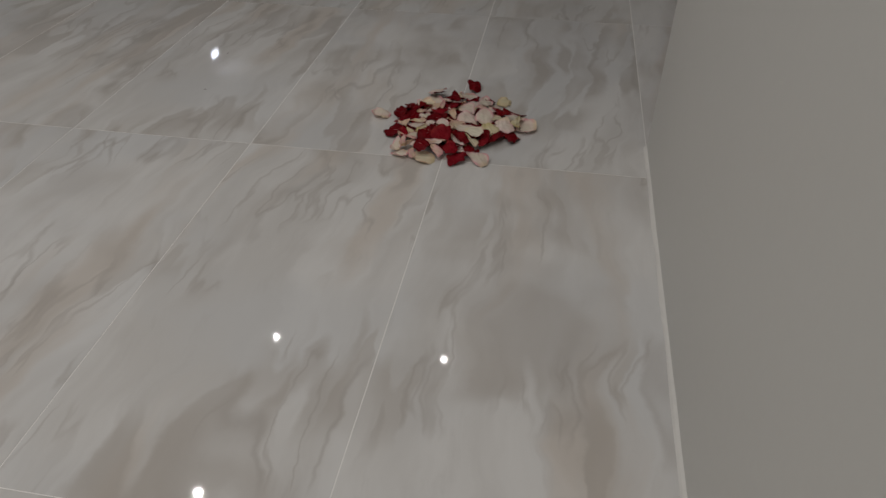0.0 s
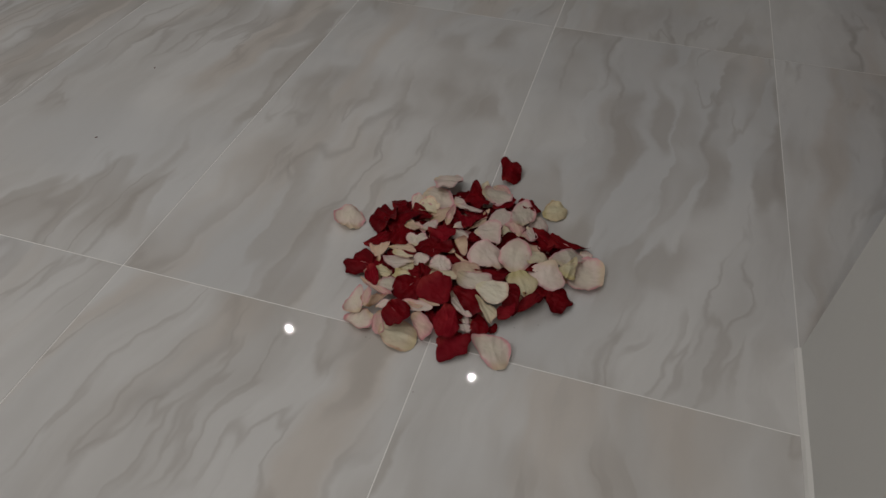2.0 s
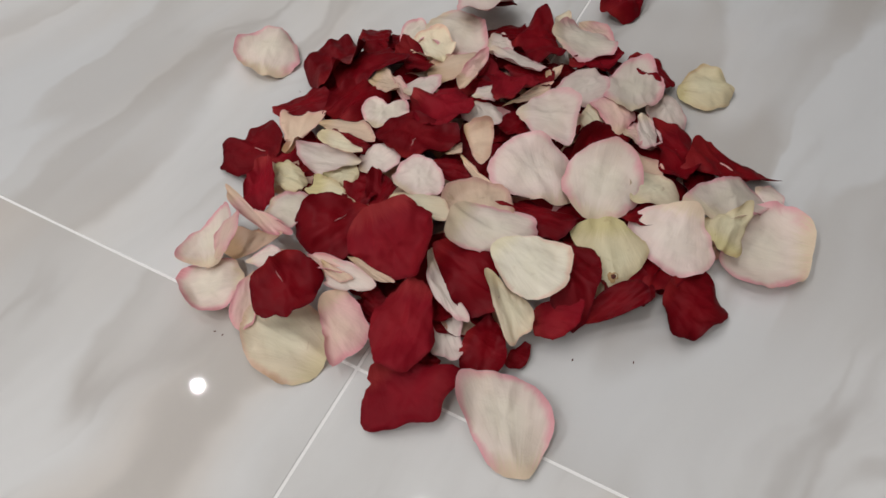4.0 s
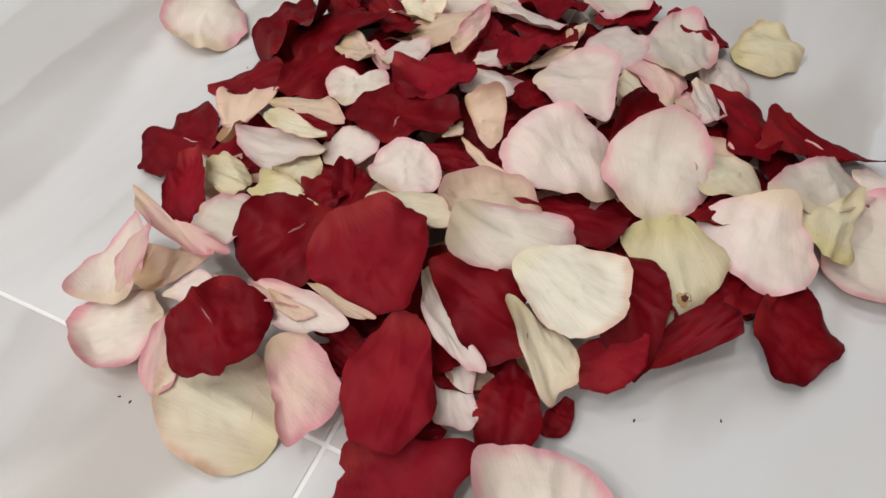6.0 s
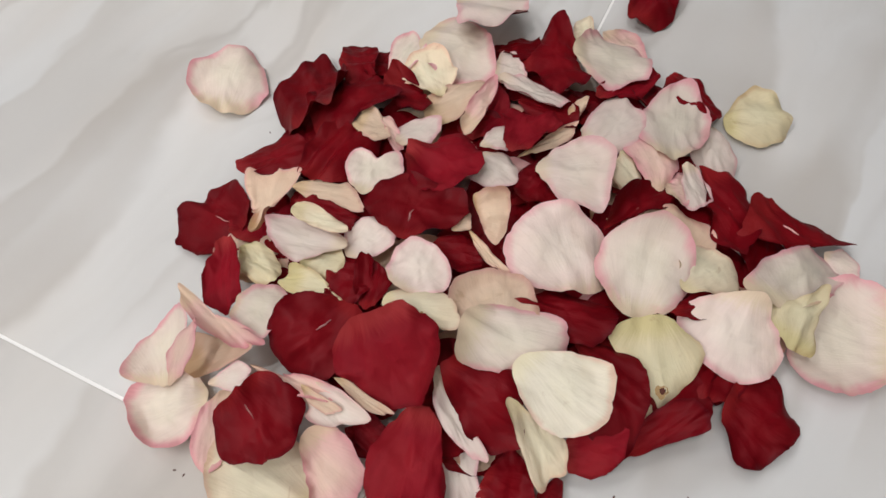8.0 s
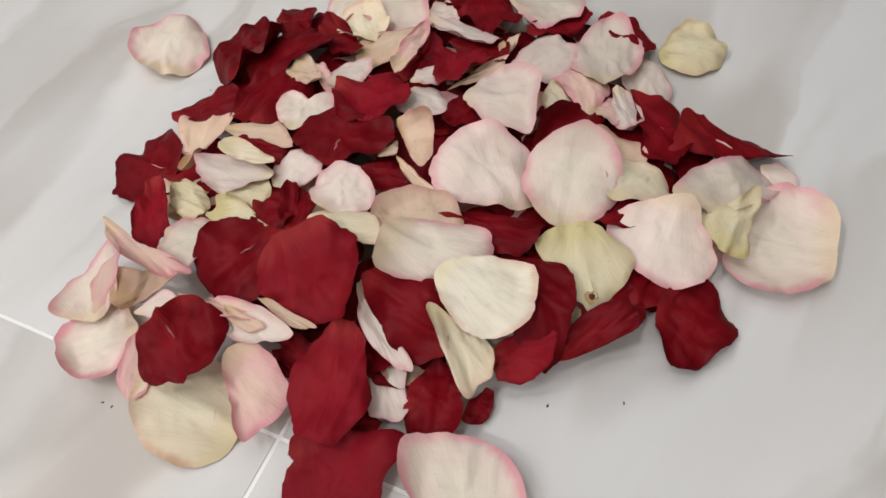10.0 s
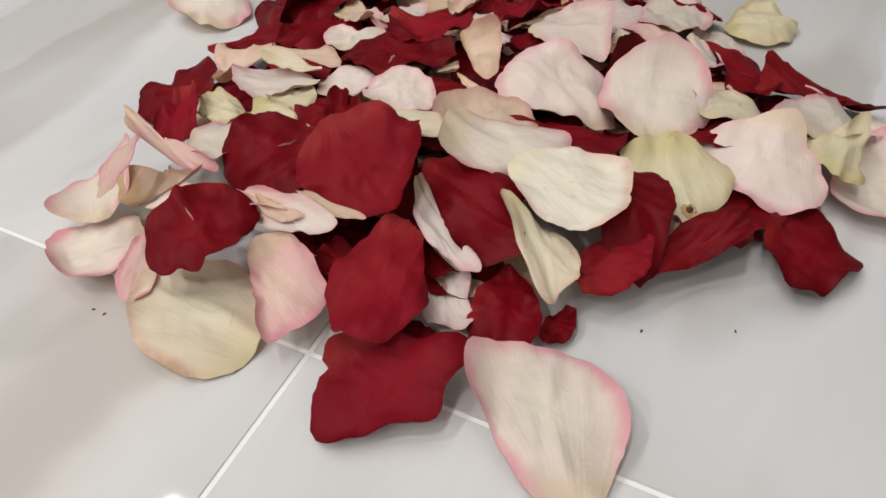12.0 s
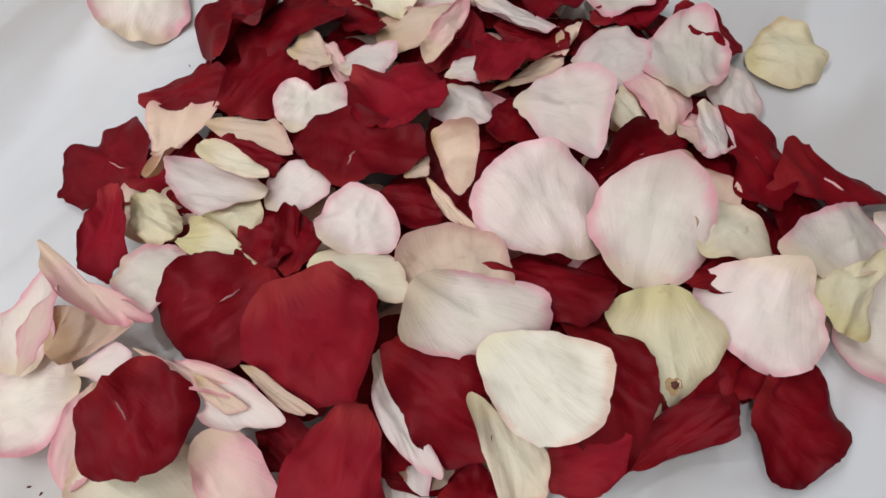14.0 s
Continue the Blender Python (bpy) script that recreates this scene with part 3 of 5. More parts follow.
petal("r", -0.0986, 0.1553, 0.0046, -8, -8, 280, 0.038, 0.038, bend=0.18, crumple=0.5, seed=362)
petal("b", 0.0259, 0.1982, 0.0056, -2, 10, 46, 0.038, 0.038, bend=0.09, crumple=0.5, seed=363)
petal("r", 0.0212, 0.1425, 0.0080, -6, -5, 281, 0.038, 0.038, bend=-0.38, crumple=0.5, seed=364)
petal("b", 0.0403, 0.0550, 0.0037, 8, -4, 179, 0.038, 0.038, bend=0.02, crumple=0.5, seed=365)
petal("r", -0.0194, 0.0528, 0.0051, -6, 3, 39, 0.038, 0.038, bend=0.20, crumple=0.5, seed=366)
petal("r", 0.0119, 0.1999, 0.0028, 6, -6, 293, 0.038, 0.038, bend=0.34, crumple=0.5, seed=367)
petal("k", 0.0409, 0.1418, 0.0104, 8, -7, 285, 0.038, 0.038, bend=0.10, crumple=0.5, seed=368)
petal("m", 0.0680, 0.1748, 0.0073, -0, -10, 122, 0.038, 0.038, bend=-0.14, crumple=0.5, seed=369)
petal("r", -0.0418, 0.2308, 0.0037, 2, 9, 258, 0.038, 0.038, bend=0.19, crumple=0.5, seed=370)
petal("r", -0.0455, 0.2368, 0.0042, -1, 5, 175, 0.038, 0.038, bend=-0.31, crumple=0.5, seed=371)
petal("m", 0.0361, 0.1621, 0.0082, -2, -1, 24, 0.038, 0.038, bend=0.28, crumple=0.5, seed=372)
petal("r", 0.0267, 0.2289, 0.0027, 5, -2, 65, 0.038, 0.038, bend=0.32, crumple=0.5, seed=373)
petal("w", -0.0047, 0.0880, 0.0036, -3, -2, 349, 0.038, 0.038, bend=0.24, crumple=0.5, seed=374)
petal("r", 0.0039, 0.2213, 0.0110, -7, -10, 210, 0.038, 0.038, bend=0.00, crumple=0.5, seed=375)
petal("r", -0.0184, 0.1226, 0.0069, -6, 7, 145, 0.038, 0.038, bend=-0.15, crumple=0.5, seed=376)
petal("m", 0.0953, 0.1731, 0.0095, -2, -9, 348, 0.038, 0.038, bend=-0.22, crumple=0.5, seed=377)
petal("r", 0.0682, 0.1966, 0.0039, -8, 8, 214, 0.038, 0.038, bend=0.25, crumple=0.5, seed=378)
petal("p", -0.0193, 0.2602, 0.0069, 9, -0, 202, 0.038, 0.038, bend=-0.38, crumple=0.5, seed=379)
petal("r", -0.0475, 0.2483, 0.0028, 4, 9, 213, 0.038, 0.038, bend=-0.40, crumple=0.5, seed=380)
petal("r", 0.0389, 0.1603, 0.0128, -0, -6, 184, 0.038, 0.038, bend=-0.14, crumple=0.5, seed=381)
petal("r", 0.0357, 0.1622, 0.0032, 8, 9, 12, 0.038, 0.038, bend=-0.16, crumple=0.5, seed=382)
petal("r", -0.0735, 0.0868, 0.0027, -6, -2, 183, 0.038, 0.038, bend=0.04, crumple=0.5, seed=383)
petal("r", -0.0057, 0.1083, 0.0185, -4, 2, 0, 0.0334, 0.0346, bend=0.08, crumple=0.6, seed=484)
petal("r", -0.0757, 0.0782, 0.0155, 1, -9, 0, 0.0352, 0.0306, bend=-0.09, crumple=0.6, seed=485)
petal("b", -0.0997, 0.0842, 0.0137, 6, -12, 0, 0.0305, 0.0398, bend=-0.26, crumple=0.6, seed=486)
petal("r", 0.0212, 0.2018, 0.0153, -7, -2, 0, 0.0356, 0.0379, bend=0.07, crumple=0.6, seed=487)
petal("r", -0.1028, 0.2315, 0.0074, -14, -9, 0, 0.0386, 0.0320, bend=-0.02, crumple=0.6, seed=488)
petal("r", -0.1159, 0.1591, 0.0109, 2, -11, 0, 0.0394, 0.0303, bend=0.39, crumple=0.6, seed=489)
petal("r", 0.0118, 0.1558, 0.0176, 2, 2, 0, 0.0396, 0.0306, bend=-0.22, crumple=0.6, seed=490)
petal("r", -0.0055, 0.1303, 0.0182, 4, 5, 0, 0.0383, 0.0311, bend=-0.12, crumple=0.6, seed=491)
petal("m", -0.0320, 0.2149, 0.0141, -5, -6, 0, 0.0387, 0.0308, bend=-0.40, crumple=0.6, seed=492)
petal("r", 0.1188, 0.1247, 0.0115, -4, 11, 0, 0.0361, 0.0357, bend=-0.05, crumple=0.6, seed=493)
petal("r", -0.0173, 0.2455, 0.0119, -4, 1, 0, 0.0350, 0.0306, bend=0.25, crumple=0.6, seed=494)
petal("b", 0.1305, 0.1565, 0.0090, -7, 20, 0, 0.0303, 0.0372, bend=0.07, crumple=0.6, seed=495)
petal("r", 0.0457, 0.2097, 0.0140, -2, -1, 0, 0.0397, 0.0331, bend=-0.03, crumple=0.6, seed=496)
petal("r", -0.0982, 0.2160, 0.0094, -12, -11, 0, 0.0365, 0.0347, bend=0.20, crumple=0.6, seed=497)
petal("r", 0.0082, 0.1282, 0.0182, 4, 7, 0, 0.0332, 0.0318, bend=0.16, crumple=0.6, seed=498)
petal("r", 0.0524, 0.2748, 0.0069, -14, 4, 0, 0.0305, 0.0373, bend=-0.27, crumple=0.6, seed=499)
petal("m", 0.0601, 0.1706, 0.0154, -9, 1, 0, 0.0311, 0.0351, bend=-0.29, crumple=0.6, seed=500)
petal("r", 0.0338, 0.1714, 0.0165, -7, 9, 0, 0.0344, 0.0347, bend=-0.23, crumple=0.6, seed=501)
petal("b", -0.0429, 0.1806, 0.0158, -10, -9, 0, 0.0337, 0.0397, bend=0.01, crumple=0.6, seed=502)
petal("r", -0.0437, 0.2588, 0.0096, -7, -5, 0, 0.0382, 0.0363, bend=0.17, crumple=0.6, seed=503)
petal("r", -0.0689, 0.1642, 0.0151, 1, -11, 0, 0.0329, 0.0342, bend=-0.15, crumple=0.6, seed=504)
petal("r", 0.1313, 0.1966, 0.0063, -5, 21, 0, 0.0334, 0.0306, bend=-0.16, crumple=0.6, seed=505)
petal("r", -0.0871, 0.1073, 0.0150, -6, -10, 0, 0.0365, 0.0364, bend=-0.40, crumple=0.6, seed=506)
petal("m", 0.0795, 0.2244, 0.0106, -5, 13, 0, 0.0315, 0.0353, bend=0.36, crumple=0.6, seed=507)
petal("r", -0.0685, 0.1916, 0.0138, -2, -1, 0, 0.0358, 0.0345, bend=0.39, crumple=0.6, seed=508)
petal("m", 0.0382, 0.2557, 0.0102, -11, 6, 0, 0.0360, 0.0356, bend=-0.17, crumple=0.6, seed=509)
petal("r", 0.0589, 0.0962, 0.0169, -4, 4, 0, 0.0394, 0.0315, bend=-0.07, crumple=0.6, seed=510)
petal("m", -0.0559, 0.1258, 0.0169, -3, -4, 0, 0.0316, 0.0372, bend=-0.32, crumple=0.6, seed=511)
petal("r", -0.0034, 0.1607, 0.0174, 0, 5, 0, 0.0380, 0.0367, bend=-0.04, crumple=0.6, seed=512)
petal("r", 0.0230, 0.2487, 0.0114, -14, 4, 0, 0.0351, 0.0335, bend=-0.07, crumple=0.6, seed=513)
petal("r", 0.0201, 0.2269, 0.0135, -10, 3, 0, 0.0396, 0.0343, bend=-0.25, crumple=0.6, seed=514)
petal("r", 0.1081, 0.1053, 0.0130, -0, 7, 0, 0.0330, 0.0320, bend=0.29, crumple=0.6, seed=515)
petal("r", 0.0130, 0.0672, 0.0177, 10, 3, 0, 0.0362, 0.0311, bend=-0.33, crumple=0.6, seed=516)
petal("r", -0.0250, 0.1871, 0.0160, -10, -1, 0, 0.0366, 0.0357, bend=0.02, crumple=0.6, seed=517)
petal("r", 0.1134, 0.1747, 0.0105, -4, 11, 0, 0.0356, 0.0383, bend=-0.26, crumple=0.6, seed=518)
petal("m", -0.1109, 0.1052, 0.0127, -3, -12, 0, 0.0361, 0.0300, bend=-0.32, crumple=0.6, seed=519)
petal("r", 0.0952, 0.1993, 0.0111, -2, 7, 0, 0.0315, 0.0369, bend=-0.29, crumple=0.6, seed=520)
petal("b", 0.0442, 0.1927, 0.0151, 0, -1, 0, 0.0338, 0.0311, bend=-0.36, crumple=0.6, seed=521)
petal("b", -0.0201, 0.1138, 0.0183, -7, 2, 0, 0.0308, 0.0346, bend=-0.34, crumple=0.6, seed=522)
petal("r", -0.0499, 0.1579, 0.0164, 1, -10, 0, 0.0359, 0.0329, bend=-0.29, crumple=0.6, seed=523)
petal("r", -0.0003, 0.1801, 0.0167, -5, 1, 0, 0.0359, 0.0323, bend=-0.12, crumple=0.6, seed=524)
petal("r", 0.0970, 0.1338, 0.0138, 3, 7, 0, 0.0398, 0.0386, bend=-0.26, crumple=0.6, seed=525)
petal("r", 0.0738, 0.1241, 0.0159, -3, 1, 0, 0.0326, 0.0380, bend=0.16, crumple=0.6, seed=526)
petal("r", -0.0213, 0.0757, 0.0179, 4, -1, 0, 0.0388, 0.0381, bend=-0.18, crumple=0.6, seed=527)
petal("b", -0.0374, 0.1007, 0.0179, -3, -1, 0, 0.0357, 0.0328, bend=0.35, crumple=0.6, seed=528)
# petals that show
tagged(petal("r", 0.0195, 0.3606, 0.0040, 0, -0, -11, 0.0478, 0.0382, (-0.03, 0.19, 0.01, 0.27, 0.15, -0.04, -0.10, -0.02, 0.09, 0.09, 0.01, -0.05, -0.02, 0.05, 0.03, -0.01), bend=-0.5, arch=-0.12, crumple=0.85, stiff=0.15, seed=1), "loose heart-shaped deep red petal beside the heap")
petal("r", -0.0630, 0.3037, 0.0119, 2, -12, -76, 0.0398, 0.0255, (-0.12, -0.02, 0.03, -0.10, 0.04, -0.02, 0.00, 0.06, 0.06, -0.00, -0.00, -0.00, 0.02, -0.02, 0.00, 0.00), bend=0.4, arch=-0.06, crumple=0.85, seed=2)
tagged(petal("p", -0.1846, 0.1856, 0.0030, 0, -0, 23, 0.0539, 0.0453, (0.07, -0.03, 0.01, 0.02, -0.05, 0.02, 0.03, -0.02, -0.01, -0.00, 0.01, 0.01, -0.01, 0.01, -0.01, -0.00), bend=-0.2, arch=-0.21, crumple=0.50, seed=3), "loose white petal with pink edge beside the heap")
tagged(petal("g", 0.1070, 0.2909, 0.0030, 0, -0, -69, 0.0370, 0.0405, (-0.02, 0.08, -0.00, 0.09, -0.00, 0.06, 0.01, 0.01, -0.00, -0.00, -0.01, 0.01, 0.00, 0.00, 0.02, -0.00), bend=-0.4, arch=-0.26, crumple=0.66, seed=4), "loose pale yellow-green petal beside the heap")
petal("r", -0.1309, 0.1923, 0.0125, -16, -7, 42, 0.0709, 0.0451, (0.08, -0.00, -0.04, -0.08, -0.00, 0.05, -0.01, -0.05, 0.00, 0.02, -0.02, 0.01, 0.01, -0.01, -0.01, -0.00), bend=-0.35, arch=0.03, crumple=0.85, seed=5)
petal("r", -0.1138, 0.2243, 0.0123, 4, -17, -48, 0.0268, 0.0521, (0.25, -0.11, -0.09, 0.23, -0.05, -0.10, -0.01, 0.11, 0.09, 0.01, -0.07, 0.00, 0.03, -0.00, -0.02, -0.03), bend=-0.8, arch=0.18, crumple=0.85, seed=6)
petal("w", -0.0625, 0.2934, 0.0071, 19, -14, -119, 0.0610, 0.0529, (0.01, 0.00, 0.01, -0.26, 0.04, -0.03, -0.05, 0.00, -0.01, 0.00, 0.01, 0.05, 0.02, -0.01, 0.04, 0.00), bend=-0.5, arch=-0.17, crumple=0.55, seed=7)
petal("p", -0.0948, 0.2416, 0.0134, -10, -12, -3, 0.0404, 0.0230, (0.03, 0.01, -0.02, 0.23, 0.05, -0.01, -0.01, 0.00, 0.03, -0.04, 0.01, 0.01, 0.04, 0.03, -0.01, -0.01), bend=0.4, arch=-0.08, crumple=0.55, seed=8)
petal("p", -0.0672, 0.2615, 0.0140, 6, -12, -82, 0.0491, 0.0645, (0.09, 0.10, -0.05, -0.22, 0.04, 0.06, -0.04, 0.02, 0.04, -0.02, 0.01, 0.02, 0.00, -0.01, 0.01, 0.01), bend=-0.5, arch=0.20, crumple=0.55, seed=9)
petal("r", -0.0350, 0.2750, 0.0143, -8, -11, -38, 0.0330, 0.0214, (-0.01, -0.02, -0.07, 0.15, 0.07, -0.02, -0.03, -0.01, 0.05, -0.02, 0.02, -0.02, -0.01, 0.04, 0.02, -0.00), bend=-0.35, arch=-0.17, crumple=0.85, seed=10)
petal("r", -0.0162, 0.2796, 0.0142, -4, -12, -67, 0.0357, 0.0751, (-0.07, 0.19, -0.06, 0.08, 0.23, 0.06, -0.05, 0.01, 0.01, 0.03, 0.04, 0.08, -0.03, -0.05, -0.00, 0.06), bend=0.8, arch=0.20, crumple=0.85, seed=11)
petal("c", -0.0062, 0.3126, 0.0043, 0, -0, -34, 0.0200, 0.0230, (-0.03, 0.08, -0.13, 0.35, 0.11, 0.01, -0.16, -0.03, -0.03, -0.01, 0.04, -0.06, -0.00, -0.01, 0.04, -0.00), bend=-0.35, arch=0.18, crumple=1.10, seed=12)
petal("k", 0.0211, 0.3129, 0.0048, 0, -0, -101, 0.0293, 0.0254, (0.03, 0.07, 0.03, -0.24, 0.02, 0.09, -0.02, 0.02, 0.05, 0.01, 0.05, -0.00, -0.00, 0.00, -0.01, -0.02), bend=-0.5, arch=-0.20, crumple=0.55, seed=13)
petal("m", 0.0324, 0.2683, 0.0158, -11, -5, -38, 0.0459, 0.0161, (-0.00, 0.02, 0.04, -0.02, -0.04, -0.08, -0.05, 0.05, 0.04, 0.02, 0.01, -0.02, 0.04, 0.01, 0.00, -0.01), bend=-0.8, arch=0.08, crumple=0.85, seed=14)
petal("p", 0.0167, 0.2884, 0.0133, -9, -12, -62, 0.0476, 0.0596, (-0.07, 0.01, 0.00, 0.10, 0.03, -0.00, -0.01, -0.03, 0.03, 0.01, 0.02, -0.00, -0.00, -0.00, 0.02, -0.00), bend=-0.7, arch=0.14, crumple=0.55, seed=15)
petal("r", 0.0684, 0.2830, 0.0103, 3, -21, -127, 0.0424, 0.0366, (-0.00, -0.02, -0.04, -0.07, -0.01, -0.03, -0.02, -0.02, 0.02, 0.02, 0.02, 0.00, 0.01, 0.02, 0.00, -0.02), bend=-0.35, arch=-0.25, crumple=0.85, seed=16)
petal("w", 0.0870, 0.2539, 0.0082, 8, -15, -160, 0.0477, 0.0309, (-0.19, -0.11, 0.05, -0.14, 0.11, 0.01, -0.03, 0.00, 0.02, -0.03, 0.04, 0.01, 0.01, -0.02, -0.00, -0.00), bend=0.4, arch=-0.10, crumple=0.55, seed=17)
petal("r", -0.0727, 0.2092, 0.0212, 8, -6, -96, 0.0313, 0.0235, (0.37, 0.35, 0.02, -0.35, 0.13, -0.07, -0.14, 0.01, -0.02, 0.01, -0.02, 0.11, 0.01, 0.00, 0.07, 0.02), bend=-0.35, arch=0.00, crumple=0.85, seed=18)
petal("r", -0.1034, 0.1865, 0.0204, -3, -10, -13, 0.0485, 0.0480, (-0.13, -0.08, 0.10, -0.04, 0.13, 0.11, -0.04, 0.07, -0.01, -0.02, 0.01, 0.04, -0.01, 0.01, -0.01, -0.00), bend=-0.5, arch=-0.15, crumple=0.85, seed=19)
petal("b", -0.0482, 0.2151, 0.0228, -4, -7, -27, 0.0424, 0.0226, (0.11, -0.16, 0.10, 0.17, -0.09, 0.00, -0.02, -0.05, -0.03, -0.02, 0.04, 0.02, 0.01, 0.02, -0.00, 0.01), bend=-0.8, arch=-0.25, crumple=0.55, seed=20)
petal("c", -0.0729, 0.2234, 0.0208, -11, 1, 47, 0.0423, 0.0330, (-0.11, 0.12, -0.01, -0.01, 0.10, 0.01, 0.02, -0.06, 0.01, 0.02, 0.04, 0.02, -0.00, -0.00, 0.00, 0.00), bend=0.9, arch=0.26, crumple=0.66, seed=21)
petal("w", -0.0323, 0.2522, 0.0188, -1, -10, -67, 0.0184, 0.0299, (0.09, 0.07, -0.06, -0.01, -0.03, 0.09, -0.03, -0.01, 0.00, 0.02, 0.01, -0.02, 0.03, -0.02, -0.01, 0.01), bend=0.4, arch=0.20, crumple=0.55, seed=22)
petal("r", -0.0023, 0.2258, 0.0233, -1, -7, -85, 0.0353, 0.0240, (-0.20, -0.16, 0.05, -0.13, 0.10, 0.02, -0.04, -0.02, 0.04, -0.03, 0.03, 0.01, -0.01, -0.04, 0.01, -0.01), bend=-0.5, arch=0.25, crumple=0.85, seed=23)
petal("k", -0.0323, 0.2141, 0.0239, -6, -4, -13, 0.0294, 0.0150, (0.36, -0.55, 0.16, 0.51, 0.23, 0.08, -0.21, 0.12, -0.02, 0.06, -0.06, -0.12, -0.00, -0.03, 0.05, -0.03), bend=1.6, arch=0.04, crumple=0.88, seed=24)
petal("w", -0.0180, 0.1952, 0.0263, -4, -4, -29, 0.0181, 0.0166, (-0.06, 0.04, 0.06, 0.29, 0.09, -0.13, 0.01, 0.02, 0.07, 0.06, 0.01, 0.00, -0.01, -0.01, 0.03, 0.02), bend=-0.35, arch=0.21, crumple=0.55, seed=25)
petal("w", -0.0138, 0.2357, 0.0233, 2, -8, -96, 0.0435, 0.0196, (-0.04, 0.00, -0.01, 0.04, -0.00, 0.02, -0.02, 0.00, 0.06, -0.03, 0.01, 0.01, 0.01, -0.00, -0.01, 0.01), bend=-0.7, arch=0.01, crumple=0.55, seed=26)
petal("b", 0.0147, 0.2397, 0.0227, -8, -2, -22, 0.0185, 0.0088, (0.23, -0.21, 0.06, 0.42, 0.10, 0.06, -0.12, 0.03, -0.02, -0.01, -0.03, -0.06, 0.04, -0.02, 0.04, -0.04), bend=-0.8, arch=-0.05, crumple=0.88, seed=27)
petal("w", -0.0572, 0.1818, 0.0253, -2, -6, -27, 0.0264, 0.0207, (0.05, 0.08, 0.01, -0.05, -0.07, 0.03, 0.07, 0.03, 0.04, 0.02, 0.02, 0.01, -0.03, -0.00, 0.01, 0.01), bend=-0.7, arch=-0.13, crumple=0.55, seed=28)
petal("r", -0.1202, 0.1370, 0.0192, 8, -9, -53, 0.0414, 0.0303, (-0.05, -0.09, -0.01, -0.13, 0.05, 0.01, -0.02, -0.01, 0.00, -0.00, 0.02, -0.01, -0.00, 0.02, -0.01, -0.01), bend=-0.35, arch=-0.20, crumple=0.85, seed=29)
petal("k", -0.0737, 0.1780, 0.0239, 8, 0, -125, 0.0236, 0.0089, (-0.29, -0.39, 0.23, -0.38, -0.01, 0.10, 0.00, -0.11, 0.15, -0.08, -0.01, 0.00, -0.00, -0.11, 0.06, 0.02), bend=1.4, arch=-0.12, crumple=0.55, seed=30)
petal("b", -0.0790, 0.1759, 0.0235, 7, -5, -84, 0.0217, 0.0211, (0.21, 0.06, 0.04, -0.43, 0.08, 0.06, -0.12, 0.05, 0.08, -0.01, 0.04, 0.07, 0.00, -0.03, 0.04, 0.00), bend=0.9, arch=0.19, crumple=0.55, seed=31)
petal("r", -0.0909, 0.1559, 0.0232, -2, -8, -5, 0.0501, 0.0323, (0.12, 0.05, -0.08, -0.01, 0.07, -0.02, -0.06, -0.02, 0.01, -0.04, -0.03, 0.01, 0.01, 0.01, -0.01, 0.02), bend=-0.5, arch=-0.25, crumple=0.85, seed=32)
petal("w", -0.0098, 0.1746, 0.0280, 2, -3, -114, 0.0259, 0.0292, (0.04, 0.06, -0.00, -0.03, -0.06, -0.01, 0.04, 0.04, 0.03, -0.00, 0.04, 0.00, -0.02, 0.00, -0.01, 0.00), bend=-0.6, arch=-0.02, crumple=0.55, seed=33)
petal("r", 0.0140, 0.1708, 0.0282, -4, -0, -21, 0.0257, 0.0256, (0.01, -0.14, -0.06, 0.14, 0.16, -0.10, 0.01, 0.01, 0.01, 0.03, -0.01, -0.05, 0.02, 0.00, 0.01, -0.00), bend=-0.35, arch=0.01, crumple=0.85, seed=34)
petal("b", 0.0086, 0.2050, 0.0256, -5, -3, -36, 0.0337, 0.0092, (-0.02, 0.07, 0.08, 0.26, 0.07, -0.07, -0.06, -0.03, 0.11, 0.02, 0.03, -0.03, -0.01, 0.04, 0.03, 0.00), bend=-0.8, arch=0.12, crumple=0.55, seed=35)
petal("m", -0.0054, 0.2064, 0.0269, -6, 0, 3, 0.0386, 0.0323, (-0.09, 0.10, 0.04, -0.07, 0.24, 0.05, -0.08, -0.05, 0.04, 0.02, 0.04, 0.03, -0.03, -0.02, 0.02, 0.03), bend=-0.5, arch=0.30, crumple=0.77, seed=36)
petal("p", -0.0663, 0.1476, 0.0265, -3, -5, 8, 0.0331, 0.0267, (0.02, 0.03, -0.15, -0.04, 0.17, 0.03, -0.02, -0.04, 0.07, 0.04, -0.02, -0.00, 0.02, -0.00, 0.01, 0.03), bend=-0.5, arch=-0.26, crumple=0.55, seed=37)
petal("r", -0.0057, 0.1201, 0.0303, 0, -1, -77, 0.0251, 0.0222, (0.12, 0.05, -0.06, -0.10, -0.03, 0.09, 0.00, -0.00, 0.01, 0.02, -0.01, -0.01, 0.04, -0.01, 0.00, -0.00), bend=-0.5, arch=0.08, crumple=0.85, seed=38)
petal("r", -0.0348, 0.1317, 0.0338, -2, -1, 7, 0.0357, 0.0517, (-0.12, -0.02, -0.00, -0.03, 0.09, -0.00, 0.00, 0.02, 0.02, -0.03, 0.01, 0.03, 0.01, 0.00, 0.01, -0.00), bend=-0.35, arch=-0.13, crumple=0.68, rib=1, seed=39)
